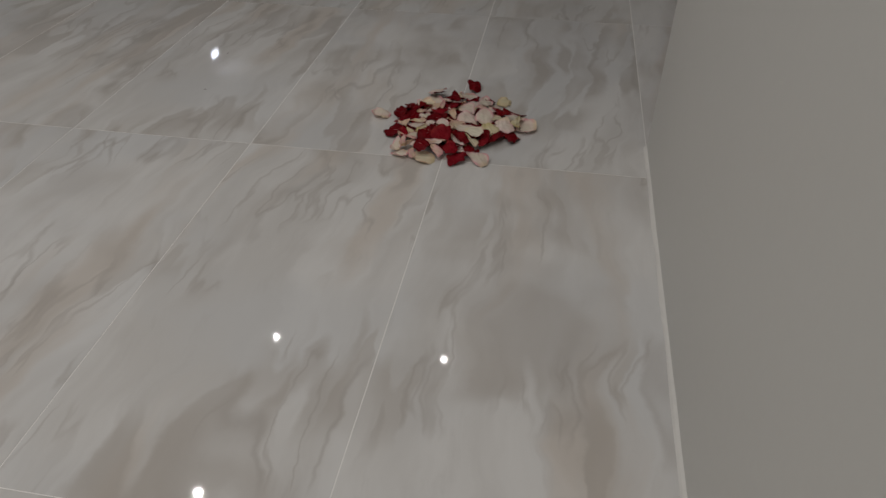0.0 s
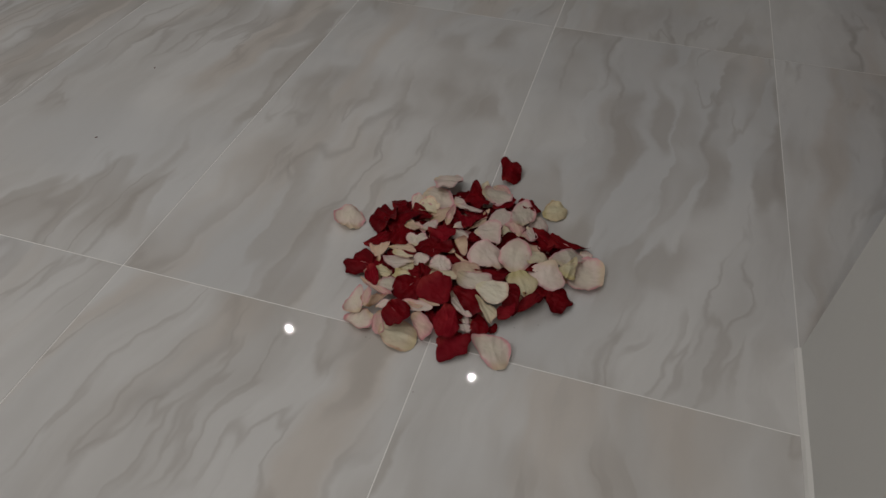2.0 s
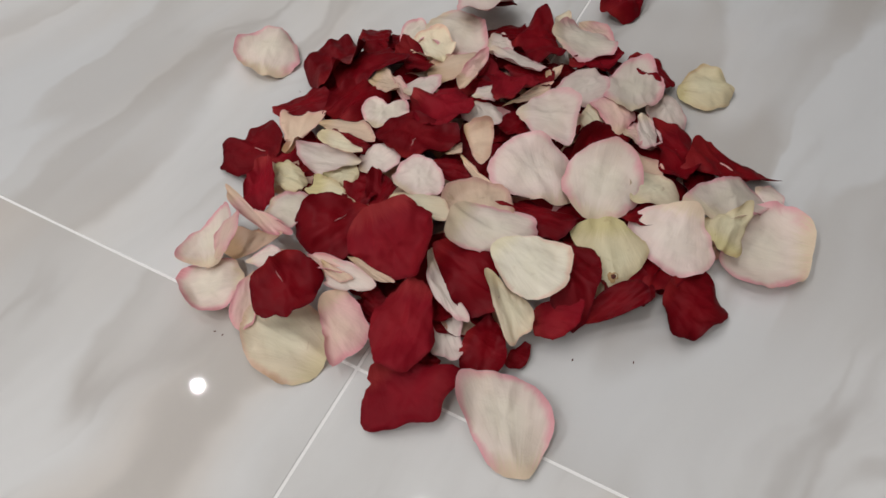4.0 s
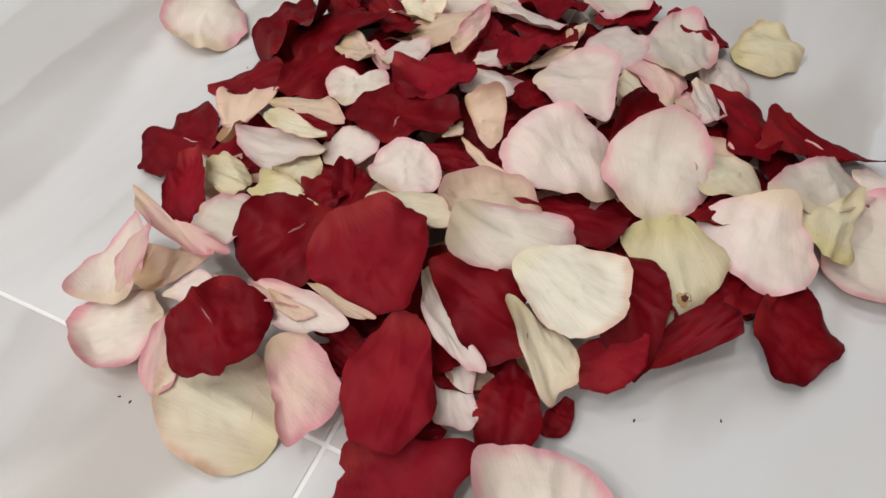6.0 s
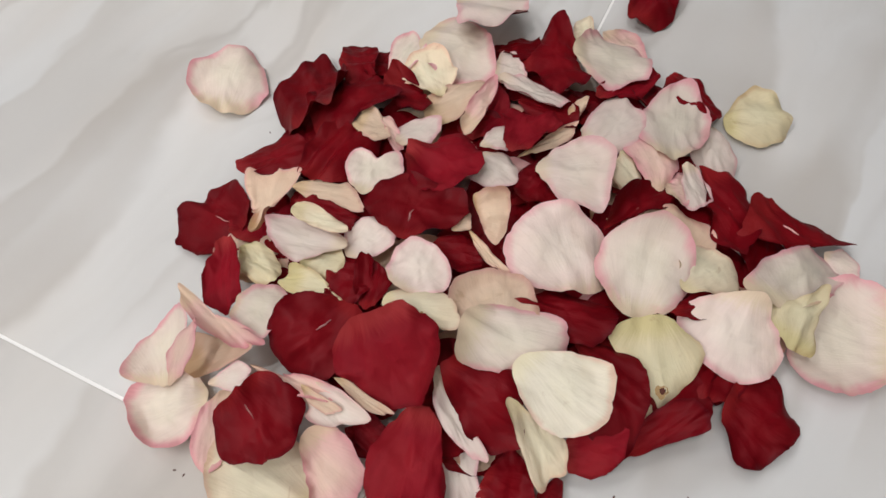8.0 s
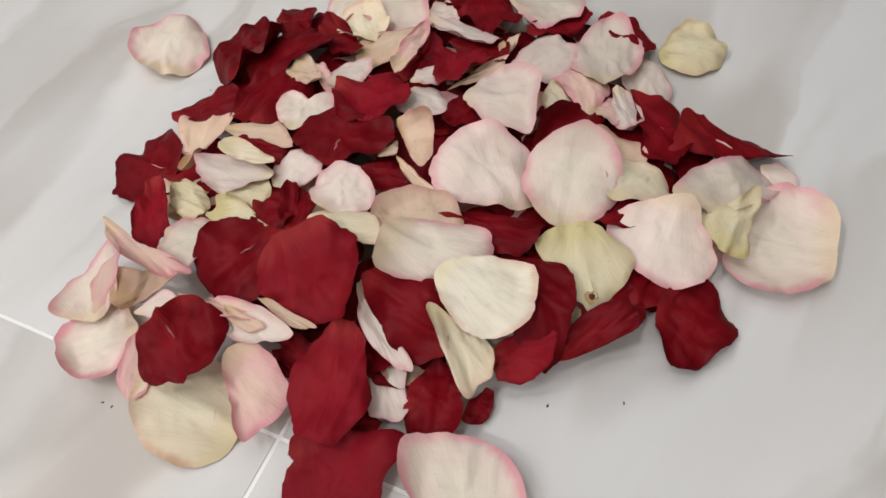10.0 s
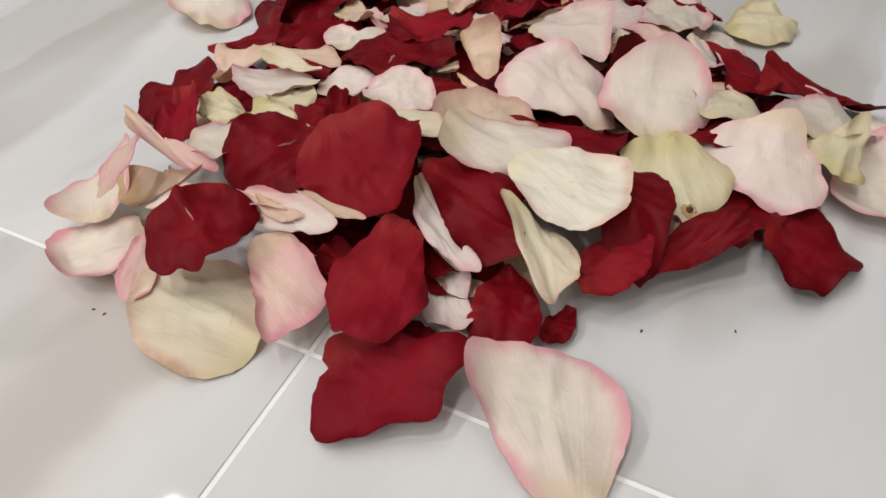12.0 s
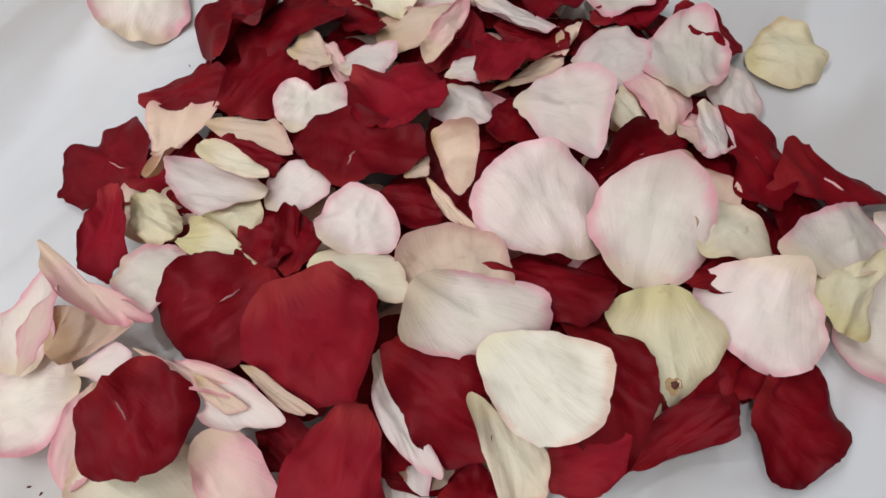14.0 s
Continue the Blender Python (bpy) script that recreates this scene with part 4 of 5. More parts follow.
petal("m", -0.0347, 0.1661, 0.0313, 7, -3, -90, 0.0362, 0.0453, (-0.09, 0.07, -0.04, 0.06, -0.01, 0.08, 0.15, 0.02, 0.07, -0.00, 0.01, 0.00, -0.03, 0.01, 0.01, 0.02), bend=-0.8, arch=-0.09, crumple=0.85, seed=40)
petal("b", -0.0110, 0.1348, 0.0315, -1, -2, -47, 0.0096, 0.0092, (-0.18, 0.27, 0.05, 0.25, 0.14, -0.08, -0.08, 0.13, 0.04, 0.07, -0.01, -0.04, -0.03, 0.08, 0.01, 0.01), bend=0.4, arch=0.05, crumple=0.72, seed=41)
petal("b", 0.0063, 0.1253, 0.0302, 0, -1, -122, 0.0263, 0.0062, (-0.04, -0.11, -0.02, 0.10, 0.11, -0.13, 0.00, -0.02, 0.06, 0.05, -0.00, -0.06, -0.01, -0.01, 0.04, -0.01), bend=0.8, arch=0.24, crumple=0.55, seed=42)
petal("b", 0.0013, 0.1409, 0.0379, 8, 31, -66, 0.0166, 0.0267, (-0.19, -0.20, -0.07, -0.07, 0.05, -0.13, -0.06, 0.00, -0.03, 0.01, -0.02, -0.02, -0.02, 0.01, -0.01, 0.04), bend=1.3, arch=-0.24, crumple=0.66, seed=43)
petal("r", 0.0623, 0.1838, 0.0246, -7, 3, -26, 0.0401, 0.0177, (-0.28, -0.33, 0.11, -0.18, 0.13, 0.06, -0.08, -0.05, 0.10, -0.06, 0.02, 0.01, -0.03, -0.04, 0.04, -0.02), bend=0.7, arch=-0.26, crumple=0.85, seed=44)
petal("c", 0.0497, 0.2059, 0.0237, -0, -8, -124, 0.0225, 0.0195, (-0.24, -0.04, -0.02, -0.30, -0.03, -0.07, -0.10, 0.05, -0.03, 0.03, 0.01, 0.06, 0.01, 0.01, 0.05, -0.01), bend=-0.5, arch=-0.13, crumple=0.55, seed=45)
petal("w", 0.0354, 0.2338, 0.0214, -9, 0, -20, 0.0467, 0.0316, (-0.06, -0.06, -0.01, 0.07, 0.07, -0.08, -0.03, -0.02, 0.01, 0.01, 0.00, -0.02, 0.01, -0.00, 0.01, 0.01), bend=-0.5, arch=0.05, crumple=0.55, seed=46)
petal("p", 0.0653, 0.2528, 0.0171, -9, 9, 10, 0.0602, 0.0394, (0.00, -0.01, 0.00, -0.13, 0.00, -0.02, 0.03, 0.02, 0.00, -0.00, 0.02, -0.02, -0.00, 0.01, -0.00, -0.01), bend=-0.5, arch=0.22, crumple=0.55, seed=47)
petal("k", 0.0622, 0.2178, 0.0227, -4, 8, 26, 0.0350, 0.0277, (-0.15, 0.02, 0.01, -0.02, 0.12, -0.03, 0.01, -0.02, 0.00, 0.02, 0.02, -0.01, 0.01, 0.00, 0.01, -0.01), bend=-0.5, arch=-0.23, crumple=0.55, seed=48)
petal("w", 0.0277, 0.1846, 0.0338, 0, 5, -72, 0.0364, 0.0400, (-0.15, -0.07, 0.03, -0.02, 0.10, -0.01, -0.03, -0.02, 0.04, -0.05, 0.02, 0.03, -0.00, -0.01, 0.01, -0.02), bend=-0.5, arch=0.26, crumple=0.55, seed=49)
petal("r", 0.1042, 0.2110, 0.0161, -5, -12, -124, 0.0427, 0.0411, (-0.07, -0.03, 0.06, -0.30, 0.10, 0.08, -0.06, -0.00, 0.07, -0.01, 0.04, 0.03, 0.02, -0.04, -0.00, -0.02), bend=-0.5, arch=-0.13, crumple=0.85, seed=50)
petal("k", 0.0798, 0.2094, 0.0202, -10, -1, -54, 0.0162, 0.0210, (0.20, -0.09, 0.00, 0.43, 0.10, -0.05, -0.09, -0.06, 0.09, 0.04, 0.04, -0.03, -0.02, 0.03, 0.01, -0.01), bend=-1, arch=-0.28, crumple=0.55, seed=51)
petal("w", 0.0847, 0.2115, 0.0207, -1, -11, -138, 0.0256, 0.0171, (-0.06, -0.14, 0.01, -0.20, 0.13, 0.02, -0.08, -0.04, 0.02, -0.01, 0.03, 0.04, -0.00, -0.03, 0.03, 0.01), bend=-0.8, arch=-0.09, crumple=0.55, seed=52)
petal("w", 0.1668, 0.2111, 0.0030, 0, 0, -102, 0.0177, 0.0215, (-0.10, -0.02, 0.02, -0.08, 0.05, 0.01, 0.07, 0.02, 0.03, 0.00, -0.01, -0.04, 0.03, 0.01, 0.01, 0.01), bend=-0.5, arch=0.24, crumple=0.55, seed=53)
petal("r", 0.1420, 0.2112, 0.0116, -14, -12, -97, 0.0465, 0.0343, (0.35, -0.25, 0.03, 0.45, 0.10, 0.01, -0.11, -0.08, 0.04, -0.11, -0.02, -0.06, 0.05, 0.05, -0.02, -0.01), bend=-1, arch=0.27, crumple=0.85, rib=1, seed=54)
petal("r", -0.0756, 0.1165, 0.0264, 6, -2, -83, 0.0315, 0.0171, (-0.11, 0.00, 0.08, -0.14, 0.03, 0.08, 0.02, 0.06, 0.06, -0.04, 0.03, 0.03, -0.02, -0.01, 0.02, 0.02), bend=-0.8, arch=-0.29, crumple=0.85, seed=55)
petal("r", -0.0457, 0.0869, 0.0288, 4, 1, -84, 0.0232, 0.0283, (-0.01, -0.01, -0.05, 0.01, 0.01, -0.01, -0.00, -0.02, 0.01, 0.03, 0.05, -0.00, 0.00, 0.01, -0.01, -0.00), bend=-0.35, arch=-0.11, crumple=0.85, seed=56)
petal("b", -0.0799, 0.1262, 0.0258, 6, -3, -78, 0.0330, 0.0176, (-0.03, -0.12, 0.10, -0.20, 0.04, 0.14, -0.05, -0.05, 0.08, -0.01, -0.01, 0.02, -0.00, -0.04, 0.03, 0.02), bend=-1.3, arch=-0.21, crumple=0.55, seed=57)
petal("b", -0.1067, 0.1080, 0.0223, -3, -9, 18, 0.0302, 0.0219, (-0.55, -0.11, 0.46, 0.04, 0.25, 0.09, -0.08, -0.04, 0.25, 0.10, 0.03, 0.08, -0.01, 0.01, 0.11, 0.11), bend=1, arch=0.09, crumple=0.55, seed=58)
petal("c", -0.0717, 0.1069, 0.0334, -4, 3, -73, 0.0236, 0.0123, (0.03, -0.05, 0.10, -0.39, 0.01, 0.04, -0.07, -0.01, 0.04, -0.01, 0.02, 0.03, -0.01, -0.02, 0.03, 0.00), bend=1, arch=0.22, crumple=0.55, seed=59)
petal("w", -0.0744, 0.0957, 0.0281, -6, -7, 98, 0.0405, 0.0231, (-0.06, 0.15, -0.01, -0.06, 0.07, 0.13, 0.01, 0.01, 0.01, -0.02, -0.01, 0.02, 0.00, 0.01, 0.02, 0.01), bend=-0.9, arch=0.22, crumple=0.55, seed=60)
petal("w", -0.0498, 0.1089, 0.0284, 16, -3, -20, 0.0230, 0.0246, (-0.14, 0.05, 0.02, -0.05, 0.06, 0.07, 0.00, 0.04, 0.04, -0.04, 0.01, 0.03, -0.01, 0.00, 0.01, 0.02), bend=-0.8, arch=0.11, crumple=0.55, seed=61)
petal("r", -0.1321, 0.0975, 0.0093, -11, -11, 85, 0.0476, 0.0387, (0.06, -0.12, -0.13, 0.04, -0.02, -0.09, 0.02, 0.00, -0.05, -0.03, -0.01, 0.01, -0.00, -0.05, -0.03, 0.02), bend=-0.4, arch=-0.25, crumple=0.68, rib=1, stiff=0.15, seed=62)
petal("m", -0.1024, 0.0670, 0.0238, 1, 14, -146, 0.0366, 0.0202, (-0.04, -0.05, 0.01, -0.13, 0.05, -0.01, -0.00, 0.01, -0.01, -0.01, 0.02, -0.00, -0.01, 0.03, 0.02, -0.00), bend=0.4, arch=-0.19, crumple=0.85, seed=63)
petal("g", -0.0907, 0.0782, 0.0241, 8, 4, -95, 0.0251, 0.0174, (-0.03, 0.01, 0.02, -0.12, 0.03, 0.02, 0.02, 0.00, 0.02, -0.02, -0.01, -0.01, 0.02, 0.02, -0.01, 0.01), bend=-0.35, arch=-0.12, crumple=0.99, seed=64)
petal("g", -0.0609, 0.0891, 0.0294, 5, -1, -59, 0.0181, 0.0172, (-0.20, -0.01, 0.08, 0.01, 0.15, -0.02, -0.01, 0.01, 0.01, 0.01, 0.07, -0.02, -0.02, 0.01, 0.01, 0.00), bend=-0.35, arch=-0.07, crumple=0.88, seed=65)
petal("g", -0.0559, 0.0784, 0.0278, 5, 2, -75, 0.0268, 0.0132, (0.46, 0.19, -0.00, -0.37, 0.10, -0.01, -0.14, 0.13, 0.03, -0.02, 0.09, 0.10, -0.03, -0.00, 0.05, -0.04), bend=0.8, arch=-0.10, crumple=0.88, seed=66)
petal("r", -0.0338, 0.0897, 0.0312, 1, -3, 13, 0.0251, 0.0196, (0.04, -0.15, -0.07, 0.15, 0.12, -0.11, 0.01, 0.04, 0.02, 0.02, -0.01, -0.05, 0.01, -0.00, 0.00, 0.01), bend=1.2, arch=-0.29, crumple=0.85, seed=67)
petal("p", -0.0777, 0.0582, 0.0241, 7, 6, -87, 0.0260, 0.0264, (-0.07, 0.03, -0.02, -0.02, 0.08, 0.07, -0.07, 0.01, 0.02, 0.01, -0.00, 0.04, -0.02, -0.00, 0.02, -0.01), bend=-0.4, arch=-0.27, crumple=0.55, seed=68)
petal("k", -0.0886, 0.0446, 0.0290, -19, 8, -107, 0.0345, 0.0119, (-0.19, 0.36, 0.15, 0.42, 0.16, -0.08, -0.05, 0.01, 0.15, 0.10, 0.07, -0.06, -0.01, 0.00, 0.07, 0.01), bend=1, arch=-0.20, crumple=0.55, seed=69)
petal("b", -0.0866, 0.0379, 0.0174, 19, 8, -35, 0.0274, 0.0220, (0.48, 0.46, -0.02, -0.34, 0.09, -0.07, -0.21, 0.06, -0.01, -0.01, 0.05, 0.12, 0.01, -0.03, 0.07, -0.03), bend=1.4, arch=0.17, crumple=0.55, seed=70)
petal("p", -0.0958, 0.0048, 0.0030, 0, -0, 132, 0.0366, 0.0392, (-0.02, 0.06, -0.04, -0.04, 0.03, 0.08, -0.02, -0.01, 0.03, -0.02, 0.00, -0.00, 0.01, -0.01, 0.01, 0.01), bend=0.3, arch=-0.08, crumple=0.55, seed=71)
petal("p", -0.1100, 0.0269, 0.0127, 7, -21, 32, 0.0318, 0.0309, (0.02, -0.01, -0.01, -0.27, 0.03, 0.03, -0.03, 0.02, 0.06, -0.00, 0.02, 0.01, 0.02, -0.01, 0.01, -0.01), bend=1, arch=-0.13, crumple=0.55, seed=72)
petal("k", -0.0929, 0.0249, 0.0318, 15, -12, 5, 0.0286, 0.0122, (-0.00, -0.01, -0.02, -0.00, 0.01, 0.00, 0.04, 0.03, -0.01, -0.01, 0.04, -0.03, 0.00, -0.00, 0.00, 0.02), bend=0.7, arch=-0.24, crumple=0.55, seed=73)
petal("w", -0.0719, 0.0256, 0.0199, 13, 5, -52, 0.0171, 0.0125, (-0.15, -0.04, 0.04, 0.04, 0.15, -0.07, 0.06, 0.01, -0.03, -0.01, 0.05, -0.01, 0.03, -0.02, -0.01, 0.01), bend=-0.5, arch=-0.05, crumple=0.55, seed=74)
petal("k", -0.0692, 0.0048, 0.0094, -9, -1, -159, 0.0329, 0.0180, (-0.02, 0.14, 0.15, -0.08, 0.03, -0.13, -0.04, -0.02, -0.03, -0.02, -0.02, 0.01, 0.01, 0.04, 0.03, 0.01), bend=0.8, arch=-0.23, crumple=0.55, seed=75)
petal("k", -0.0452, 0.0354, 0.0241, 4, 9, -89, 0.0410, 0.0087, (-0.30, 0.23, -0.06, 0.36, 0.10, -0.04, -0.03, -0.00, 0.05, 0.06, 0.04, 0.04, 0.04, 0.04, 0.01, 0.06), bend=0.9, arch=-0.26, crumple=0.55, seed=76)
petal("w", -0.0225, 0.0306, 0.0244, 0, 10, -98, 0.0319, 0.0151, (0.22, -0.25, -0.16, 0.13, 0.03, -0.13, 0.01, -0.05, 0.07, 0.01, 0.01, -0.00, -0.01, 0.03, 0.01, -0.00), bend=0.9, arch=0.14, crumple=0.55, seed=77)
petal("b", -0.0297, 0.0326, 0.0261, -0, 10, -106, 0.0172, 0.0068, (-0.09, 0.16, 0.07, 0.21, 0.10, -0.10, -0.04, 0.01, 0.11, 0.03, 0.01, -0.02, -0.02, 0.04, 0.04, -0.01), bend=0.8, arch=0.06, crumple=0.55, seed=78)
petal("r", -0.0100, 0.0304, 0.0080, 2, 10, -83, 0.0168, 0.0174, (-0.14, 0.07, 0.02, 0.00, 0.05, 0.04, 0.05, 0.01, 0.04, -0.01, -0.03, 0.04, 0.02, -0.01, 0.02, 0.01), bend=0.4, arch=-0.01, crumple=0.85, seed=79)
petal("r", 0.0480, 0.1132, 0.0288, -4, 0, -76, 0.0482, 0.0277, (-0.19, -0.05, 0.00, 0.05, 0.16, -0.02, -0.00, 0.03, 0.03, 0.01, 0.02, -0.02, 0.01, 0.03, 0.01, 0.01), bend=-0.5, arch=-0.11, crumple=0.85, seed=80)
petal("b", 0.0202, 0.1014, 0.0341, 4, -3, 35, 0.0314, 0.0388, (-0.08, 0.02, -0.04, 0.10, -0.01, 0.04, -0.06, 0.03, 0.00, 0.01, 0.01, -0.01, -0.02, -0.02, -0.01, -0.01), bend=-0.3, arch=-0.28, crumple=0.55, seed=81)
petal("w", -0.0165, 0.1007, 0.0371, 7, 3, -12, 0.0260, 0.0318, (-0.08, -0.08, -0.00, -0.00, 0.05, -0.06, -0.01, -0.01, 0.00, 0.01, 0.00, -0.01, -0.00, -0.00, 0.02, -0.01), bend=-1, arch=0.20, crumple=0.55, seed=82)
petal("c", -0.0101, 0.0826, 0.0371, 2, 3, -66, 0.0255, 0.0186, (-0.44, -0.57, 0.22, -0.26, 0.00, 0.12, -0.05, -0.23, 0.11, -0.02, -0.07, 0.02, 0.05, -0.10, 0.06, 0.02), bend=-0.8, arch=-0.12, crumple=0.55, spot=(.3, .1, .07), seed=83)
petal("w", 0.0368, 0.1402, 0.0312, 14, 4, 49, 0.0492, 0.0508, (-0.03, 0.05, -0.04, 0.07, -0.04, 0.05, -0.01, 0.02, -0.02, 0.02, -0.01, 0.01, -0.00, -0.00, -0.00, -0.00), bend=-0.6, arch=0.30, crumple=0.55, seed=84)
petal("b", 0.0811, 0.1753, 0.0220, -4, 8, 1, 0.0424, 0.0440, (-0.06, 0.03, -0.02, -0.07, 0.04, 0.05, 0.02, 0.02, 0.01, 0.00, 0.02, 0.00, 0.00, -0.00, 0.01, 0.00), bend=-0.4, arch=0.09, crumple=0.55, seed=85)
petal("c", 0.0991, 0.1623, 0.0271, -7, 5, -23, 0.0294, 0.0330, (-0.16, 0.06, 0.03, -0.07, 0.15, 0.10, 0.03, 0.00, 0.00, -0.01, 0.02, 0.02, 0.03, 0.03, -0.00, -0.01), bend=-0.4, arch=-0.18, crumple=0.55, seed=86)
petal("r", 0.1068, 0.1487, 0.0210, -9, 5, -46, 0.0392, 0.0136, (-0.07, -0.09, 0.03, 0.12, -0.01, -0.07, 0.07, -0.03, 0.04, -0.02, -0.01, 0.00, -0.00, 0.01, 0.01, -0.03), bend=0.8, arch=-0.15, crumple=0.85, seed=87)
petal("p", 0.0759, 0.1495, 0.0316, 10, 6, 9, 0.0478, 0.0458, (-0.01, -0.01, 0.00, -0.04, 0.02, -0.01, 0.01, -0.01, -0.01, -0.00, 0.00, -0.01, -0.00, -0.01, 0.00, -0.00), bend=-0.6, arch=-0.05, crumple=0.55, seed=88)
petal("p", 0.1464, 0.1856, 0.0091, -3, 23, 11, 0.0365, 0.0516, (-0.03, -0.07, 0.07, -0.43, -0.02, 0.02, -0.12, -0.04, 0.02, -0.00, -0.01, 0.05, -0.00, -0.01, 0.03, -0.01), bend=-0.4, arch=-0.28, crumple=0.55, seed=89)
petal("p", 0.1725, 0.1708, 0.0030, 0, -0, 97, 0.0500, 0.0663, (0.04, -0.05, -0.01, 0.11, 0.02, -0.04, -0.03, 0.00, 0.00, 0.00, -0.01, -0.01, -0.01, 0.01, 0.00, -0.01), bend=0.25, arch=-0.05, crumple=0.55, seed=90)
petal("g", 0.1500, 0.1648, 0.0196, 13, 21, -3, 0.0313, 0.0240, (0.26, -0.04, 0.14, -0.10, -0.17, 0.13, -0.02, 0.04, -0.03, 0.01, 0.02, -0.06, 0.01, -0.02, 0.04, -0.01), bend=-0.5, arch=0.09, crumple=0.55, seed=91)
petal("w", 0.1236, 0.1405, 0.0204, -24, -14, -169, 0.0395, 0.0490, (-0.04, 0.02, 0.01, 0.07, 0.05, -0.03, 0.05, -0.03, -0.00, -0.01, 0.01, -0.00, 0.01, -0.01, -0.01, -0.00), bend=-0.6, arch=-0.04, crumple=0.55, seed=92)
petal("p", 0.0342, 0.0874, 0.0351, -9, 6, -90, 0.0404, 0.0365, (0.15, -0.12, 0.08, 0.31, 0.00, -0.07, -0.07, 0.01, 0.00, -0.02, 0.02, -0.02, 0.02, -0.02, 0.01, 0.02), bend=-0.4, arch=-0.17, crumple=0.55, seed=93)
petal("r", 0.1205, 0.1119, 0.0079, -10, -7, -119, 0.0156, 0.0167, (0.22, -0.22, 0.01, 0.35, 0.05, -0.00, -0.07, -0.03, 0.06, -0.06, 0.01, -0.02, 0.06, 0.04, 0.00, -0.01), bend=-0.5, arch=-0.28, crumple=0.85, seed=94)
petal("r", 0.1068, 0.0855, 0.0167, 29, 13, -28, 0.0356, 0.0175, (-0.18, -0.11, 0.08, -0.15, 0.09, 0.05, -0.03, -0.00, 0.05, -0.04, 0.01, 0.03, 0.00, -0.01, 0.03, -0.01), bend=0.6, arch=-0.15, crumple=0.85, seed=95)
petal("r", 0.0785, 0.0906, 0.0252, 0, -3, -121, 0.0432, 0.0345, (-0.09, -0.04, 0.06, -0.29, 0.12, 0.10, -0.03, -0.01, 0.05, -0.05, 0.02, 0.01, 0.02, 0.01, 0.02, -0.02), bend=-0.5, arch=-0.15, crumple=0.85, seed=96)
petal("m", 0.0839, 0.0648, 0.0161, 14, 24, -66, 0.0282, 0.0215, (0.10, -0.08, -0.03, 0.19, 0.02, -0.05, -0.06, -0.03, 0.01, 0.03, 0.01, -0.02, -0.00, 0.02, 0.02, -0.00), bend=-0.7, arch=-0.18, crumple=0.85, seed=97)
tagged(petal("g", 0.0965, 0.1103, 0.0203, -19, -2, -148, 0.0392, 0.0388, (0.18, -0.03, 0.14, -0.00, -0.13, 0.19, -0.02, -0.05, 0.01, 0.00, -0.01, -0.07, 0.04, -0.01, -0.02, 0.02), bend=-0.4, arch=-0.16, crumple=0.55, spot=(.05, .25, .07), seed=98), "greenish cream petal with a browned bite hole")
petal("r", 0.1451, 0.1111, 0.0050, 0, -0, -106, 0.0329, 0.0450, (0.02, -0.01, 0.01, -0.07, -0.01, -0.05, 0.03, 0.09, 0.03, -0.03, -0.02, 0.00, 0.00, 0.00, 0.00, -0.01), bend=-0.25, arch=0.22, crumple=0.77, stiff=0.15, seed=99)
petal("r", -0.0466, 0.0576, 0.0285, -12, -21, 158, 0.0405, 0.0408, (-0.03, 0.01, 0.03, -0.04, 0.04, -0.05, 0.01, -0.06, -0.02, -0.01, -0.02, 0.02, -0.00, 0.00, -0.00, 0.00), bend=-0.5, arch=-0.21, crumple=0.85, rib=1, seed=100)
petal("m", -0.0100, 0.0593, 0.0318, -26, 15, -134, 0.0433, 0.0474, (0.12, -0.06, 0.03, 0.04, -0.10, 0.01, 0.01, -0.02, -0.01, -0.02, -0.02, 0.01, -0.02, 0.01, -0.02, 0.01), bend=-0.5, arch=-0.27, crumple=0.85, seed=101)
petal("b", -0.0142, 0.0409, 0.0263, -0, 8, -99, 0.0267, 0.0061, (-0.05, -0.09, 0.06, -0.09, 0.06, -0.16, -0.06, 0.06, 0.05, 0.03, -0.01, -0.06, 0.03, 0.03, 0.03, -0.02), bend=1, arch=0.26, crumple=0.55, seed=102)
petal("r", 0.0326, 0.0615, 0.0309, -21, 24, -105, 0.0436, 0.0333, (-0.07, -0.01, -0.02, -0.18, 0.09, 0.07, 0.01, 0.01, 0.02, -0.01, 0.01, -0.01, 0.01, 0.01, 0.00, 0.01), bend=-0.4, arch=0.04, crumple=0.85, seed=103)
petal("w", 0.0243, 0.0509, 0.0219, -6, 4, -129, 0.0406, 0.0108, (0.04, -0.02, 0.03, 0.06, 0.03, -0.23, -0.10, -0.06, 0.00, 0.07, 0.01, -0.01, -0.01, 0.03, 0.03, 0.00), bend=0.5, arch=0.29, crumple=0.55, seed=104)
petal("r", 0.0555, 0.0369, 0.0103, -5, 10, -88, 0.0239, 0.0334, (-0.00, 0.15, -0.01, -0.06, -0.04, 0.08, -0.03, 0.02, 0.03, -0.00, 0.03, 0.01, -0.01, -0.01, 0.01, 0.01), bend=-0.5, arch=-0.06, crumple=0.85, seed=105)
petal("r", 0.0719, 0.0430, 0.0040, 0, 0, -73, 0.0109, 0.0161, (-0.13, 0.24, 0.07, 0.30, 0.03, 0.02, -0.11, 0.04, -0.01, 0.01, 0.03, -0.03, -0.02, -0.01, 0.03, 0.02), bend=0.4, arch=0.09, crumple=0.85, seed=106)
petal("c", 0.0600, 0.0581, 0.0230, -26, 4, -133, 0.0370, 0.0172, (-0.16, 0.31, -0.12, 0.15, 0.09, 0.18, -0.14, 0.03, -0.07, -0.05, -0.03, 0.04, -0.03, -0.04, 0.00, -0.04), bend=0.5, arch=0.17, crumple=0.66, seed=107)
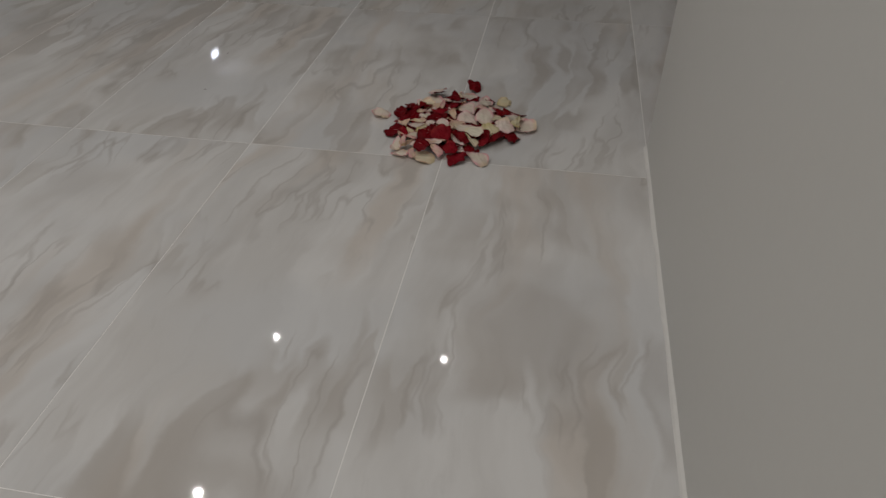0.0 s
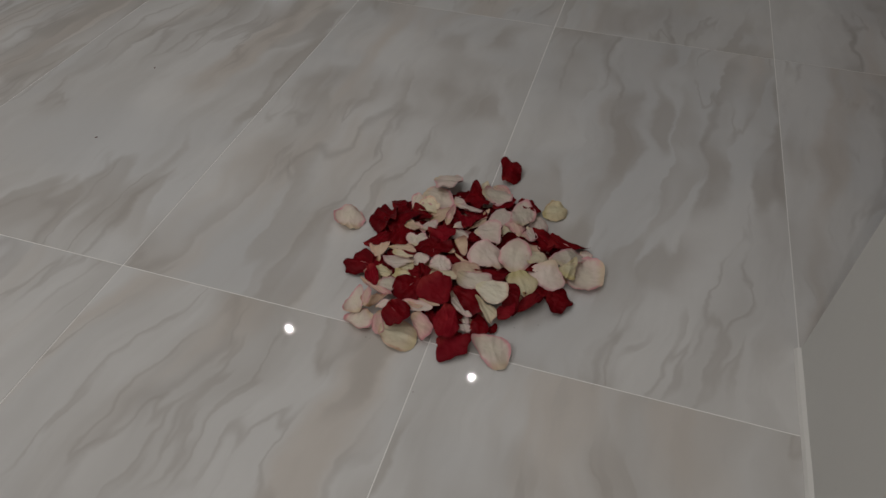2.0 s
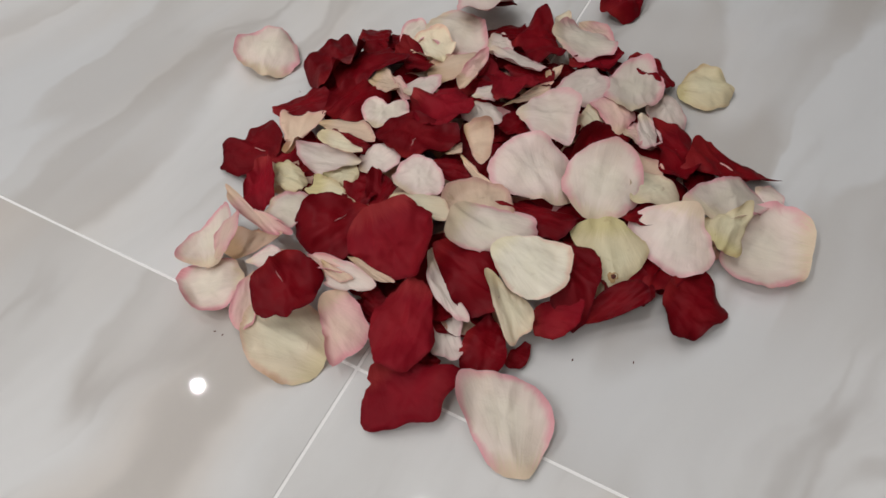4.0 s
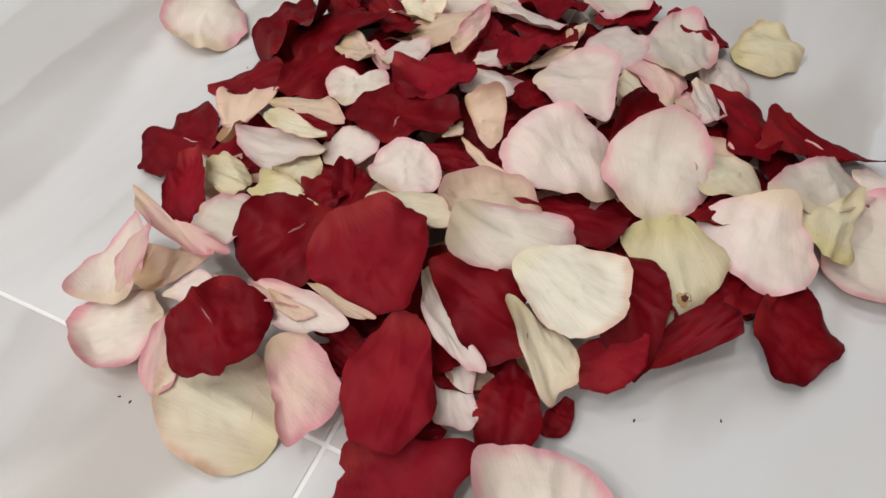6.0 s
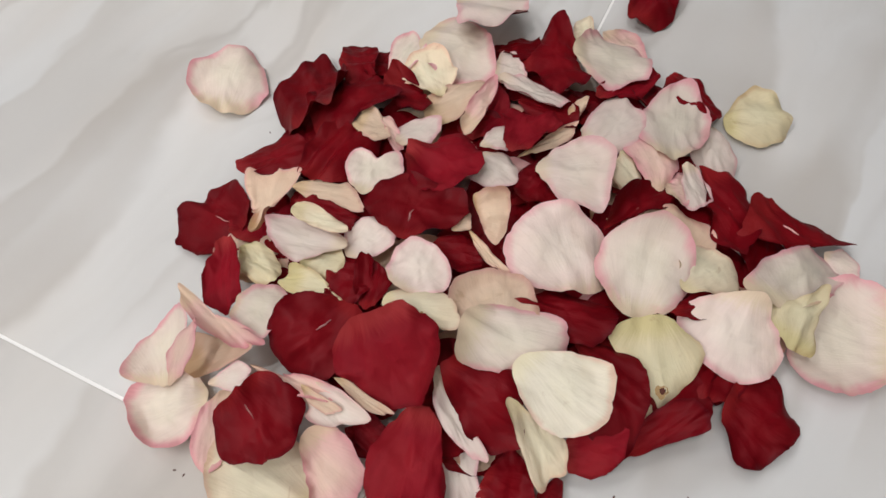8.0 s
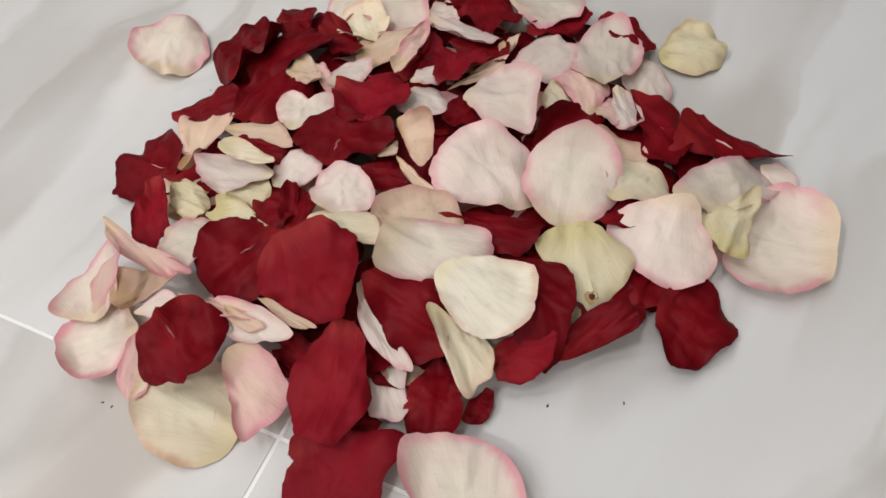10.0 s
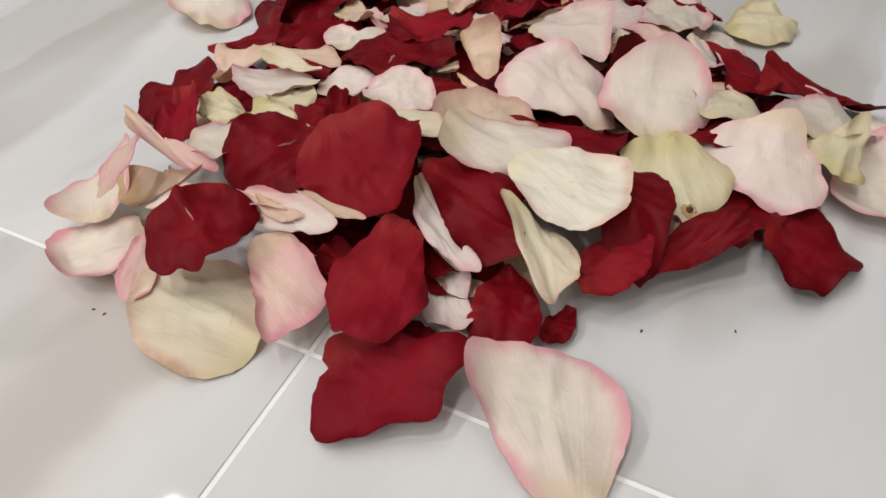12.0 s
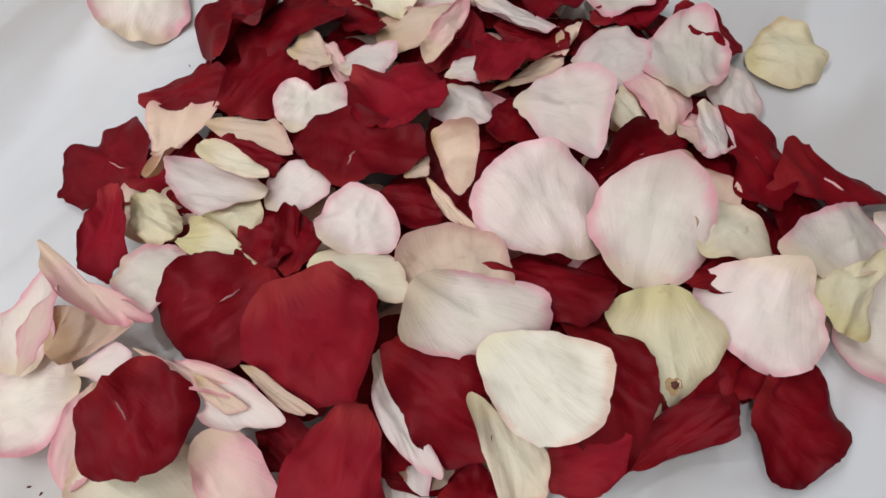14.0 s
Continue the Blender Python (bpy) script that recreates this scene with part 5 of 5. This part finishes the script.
tagged(petal("i", 0.0605, 0.0793, 0.0343, -6, 2, -105, 0.0406, 0.0363, (-0.11, 0.10, 0.02, 0.09, 0.08, 0.03, 0.01, -0.00, -0.02, 0.03, 0.02, 0.01, 0.00, -0.00, -0.01, 0.01), bend=-0.5, arch=0.15, crumple=0.55, seed=108), "thick ivory white petal lying on red petals")
petal("w", 0.0299, 0.0387, 0.0085, 1, 7, -134, 0.0382, 0.0183, (-0.18, -0.09, 0.10, -0.20, 0.11, 0.06, 0.05, 0.04, -0.00, -0.11, 0.04, 0.01, 0.03, 0.03, 0.01, -0.03), bend=0.6, arch=-0.00, crumple=0.61, seed=109)
petal("r", -0.0088, 0.0330, 0.0099, -2, 9, -104, 0.0176, 0.0145, (-0.14, -0.02, 0.00, -0.06, 0.05, -0.02, -0.03, 0.03, 0.08, 0.01, -0.00, 0.00, -0.00, -0.01, 0.02, -0.01), bend=-0.5, arch=-0.04, crumple=0.85, seed=110)
petal("k", -0.0164, 0.0089, 0.0166, -16, 6, -115, 0.0300, 0.0288, (-0.15, -0.30, 0.14, -0.21, 0.04, -0.00, -0.08, -0.04, 0.06, -0.03, -0.00, 0.03, -0.02, -0.03, 0.04, 0.00), bend=0.5, arch=0.26, crumple=0.50, seed=111)
petal("c", -0.0411, -0.0048, 0.0065, 3, 0, 87, 0.0518, 0.0436, (0.05, 0.00, 0.01, -0.04, -0.04, 0.01, 0.00, -0.01, -0.01, 0.00, -0.00, -0.00, -0.00, -0.01, -0.00, -0.00), bend=0.3, arch=0.04, crumple=0.55, seed=112)
petal("r", -0.0482, 0.0134, 0.0261, -3, 10, -120, 0.0372, 0.0378, (-0.01, -0.05, -0.04, -0.01, -0.06, -0.06, -0.01, 0.01, -0.05, -0.03, -0.03, 0.00, 0.02, 0.00, -0.02, 0.01), bend=-0.5, arch=0.27, crumple=0.85, rib=1, stiff=0.15, seed=113)
petal("r", 0.0307, 0.0170, 0.0060, 0, 0, -57, 0.0151, 0.0123, (-0.01, 0.11, -0.02, -0.01, 0.04, 0.10, 0.09, -0.04, 0.02, 0.04, -0.03, 0.02, 0.03, 0.02, 0.01, -0.01), bend=-0.5, arch=-0.10, crumple=0.85, seed=114)
tagged(petal("m", 0.0313, -0.0034, 0.0096, 1, 15, -113, 0.0359, 0.0451, (-0.07, 0.05, -0.01, 0.19, 0.10, -0.04, 0.07, -0.02, -0.02, 0.06, 0.06, 0.03, -0.01, -0.02, 0.02, 0.02), bend=0.35, arch=0.09, crumple=0.85, stiff=0.15, seed=115), "squarish crimson petal lying on the tile joint")
petal("m", 0.0158, 0.0250, 0.0196, -0, 3, -170, 0.0507, 0.0349, (-0.07, 0.06, 0.03, 0.07, 0.07, -0.03, 0.00, -0.03, 0.01, -0.00, -0.01, -0.00, 0.01, -0.01, -0.00, -0.00), bend=-0.5, arch=0.18, crumple=0.85, seed=116)
tagged(petal("p", 0.0810, 0.0041, 0.0037, 1, 1, 32, 0.0512, 0.0435, (-0.10, 0.03, 0.01, 0.13, 0.09, -0.05, -0.03, 0.00, 0.01, 0.04, -0.00, 0.00, -0.02, 0.01, -0.00, 0.01), bend=0.4, arch=0.09, crumple=0.55, seed=117), "large cream petal with pink edge on the tile")

# ---- floor tiles ----
TILE_W, TILE_L, JOINT = 0.45, 0.8925, 0.0016
bm = bmesh.new()
add_box(bm, JOINT / 2, JOINT / 2, -0.009, TILE_W - JOINT / 2, TILE_L - JOINT / 2, 0.0, 0.0003)
first = part("tile", bm, MARBLE, floor)
first_mesh = first.data
placed = False
for i in range(-9, 8):
    for j in range(-4, 10):
        if i * TILE_W >= RIGHT - 0.02 and not (-1 <= j <= 1):
            continue
        ob = first if not placed else new("tile", first_mesh)
        placed = True
        ob.parent = floor
        ob.location = (i * TILE_W, j * TILE_L, 0.0)
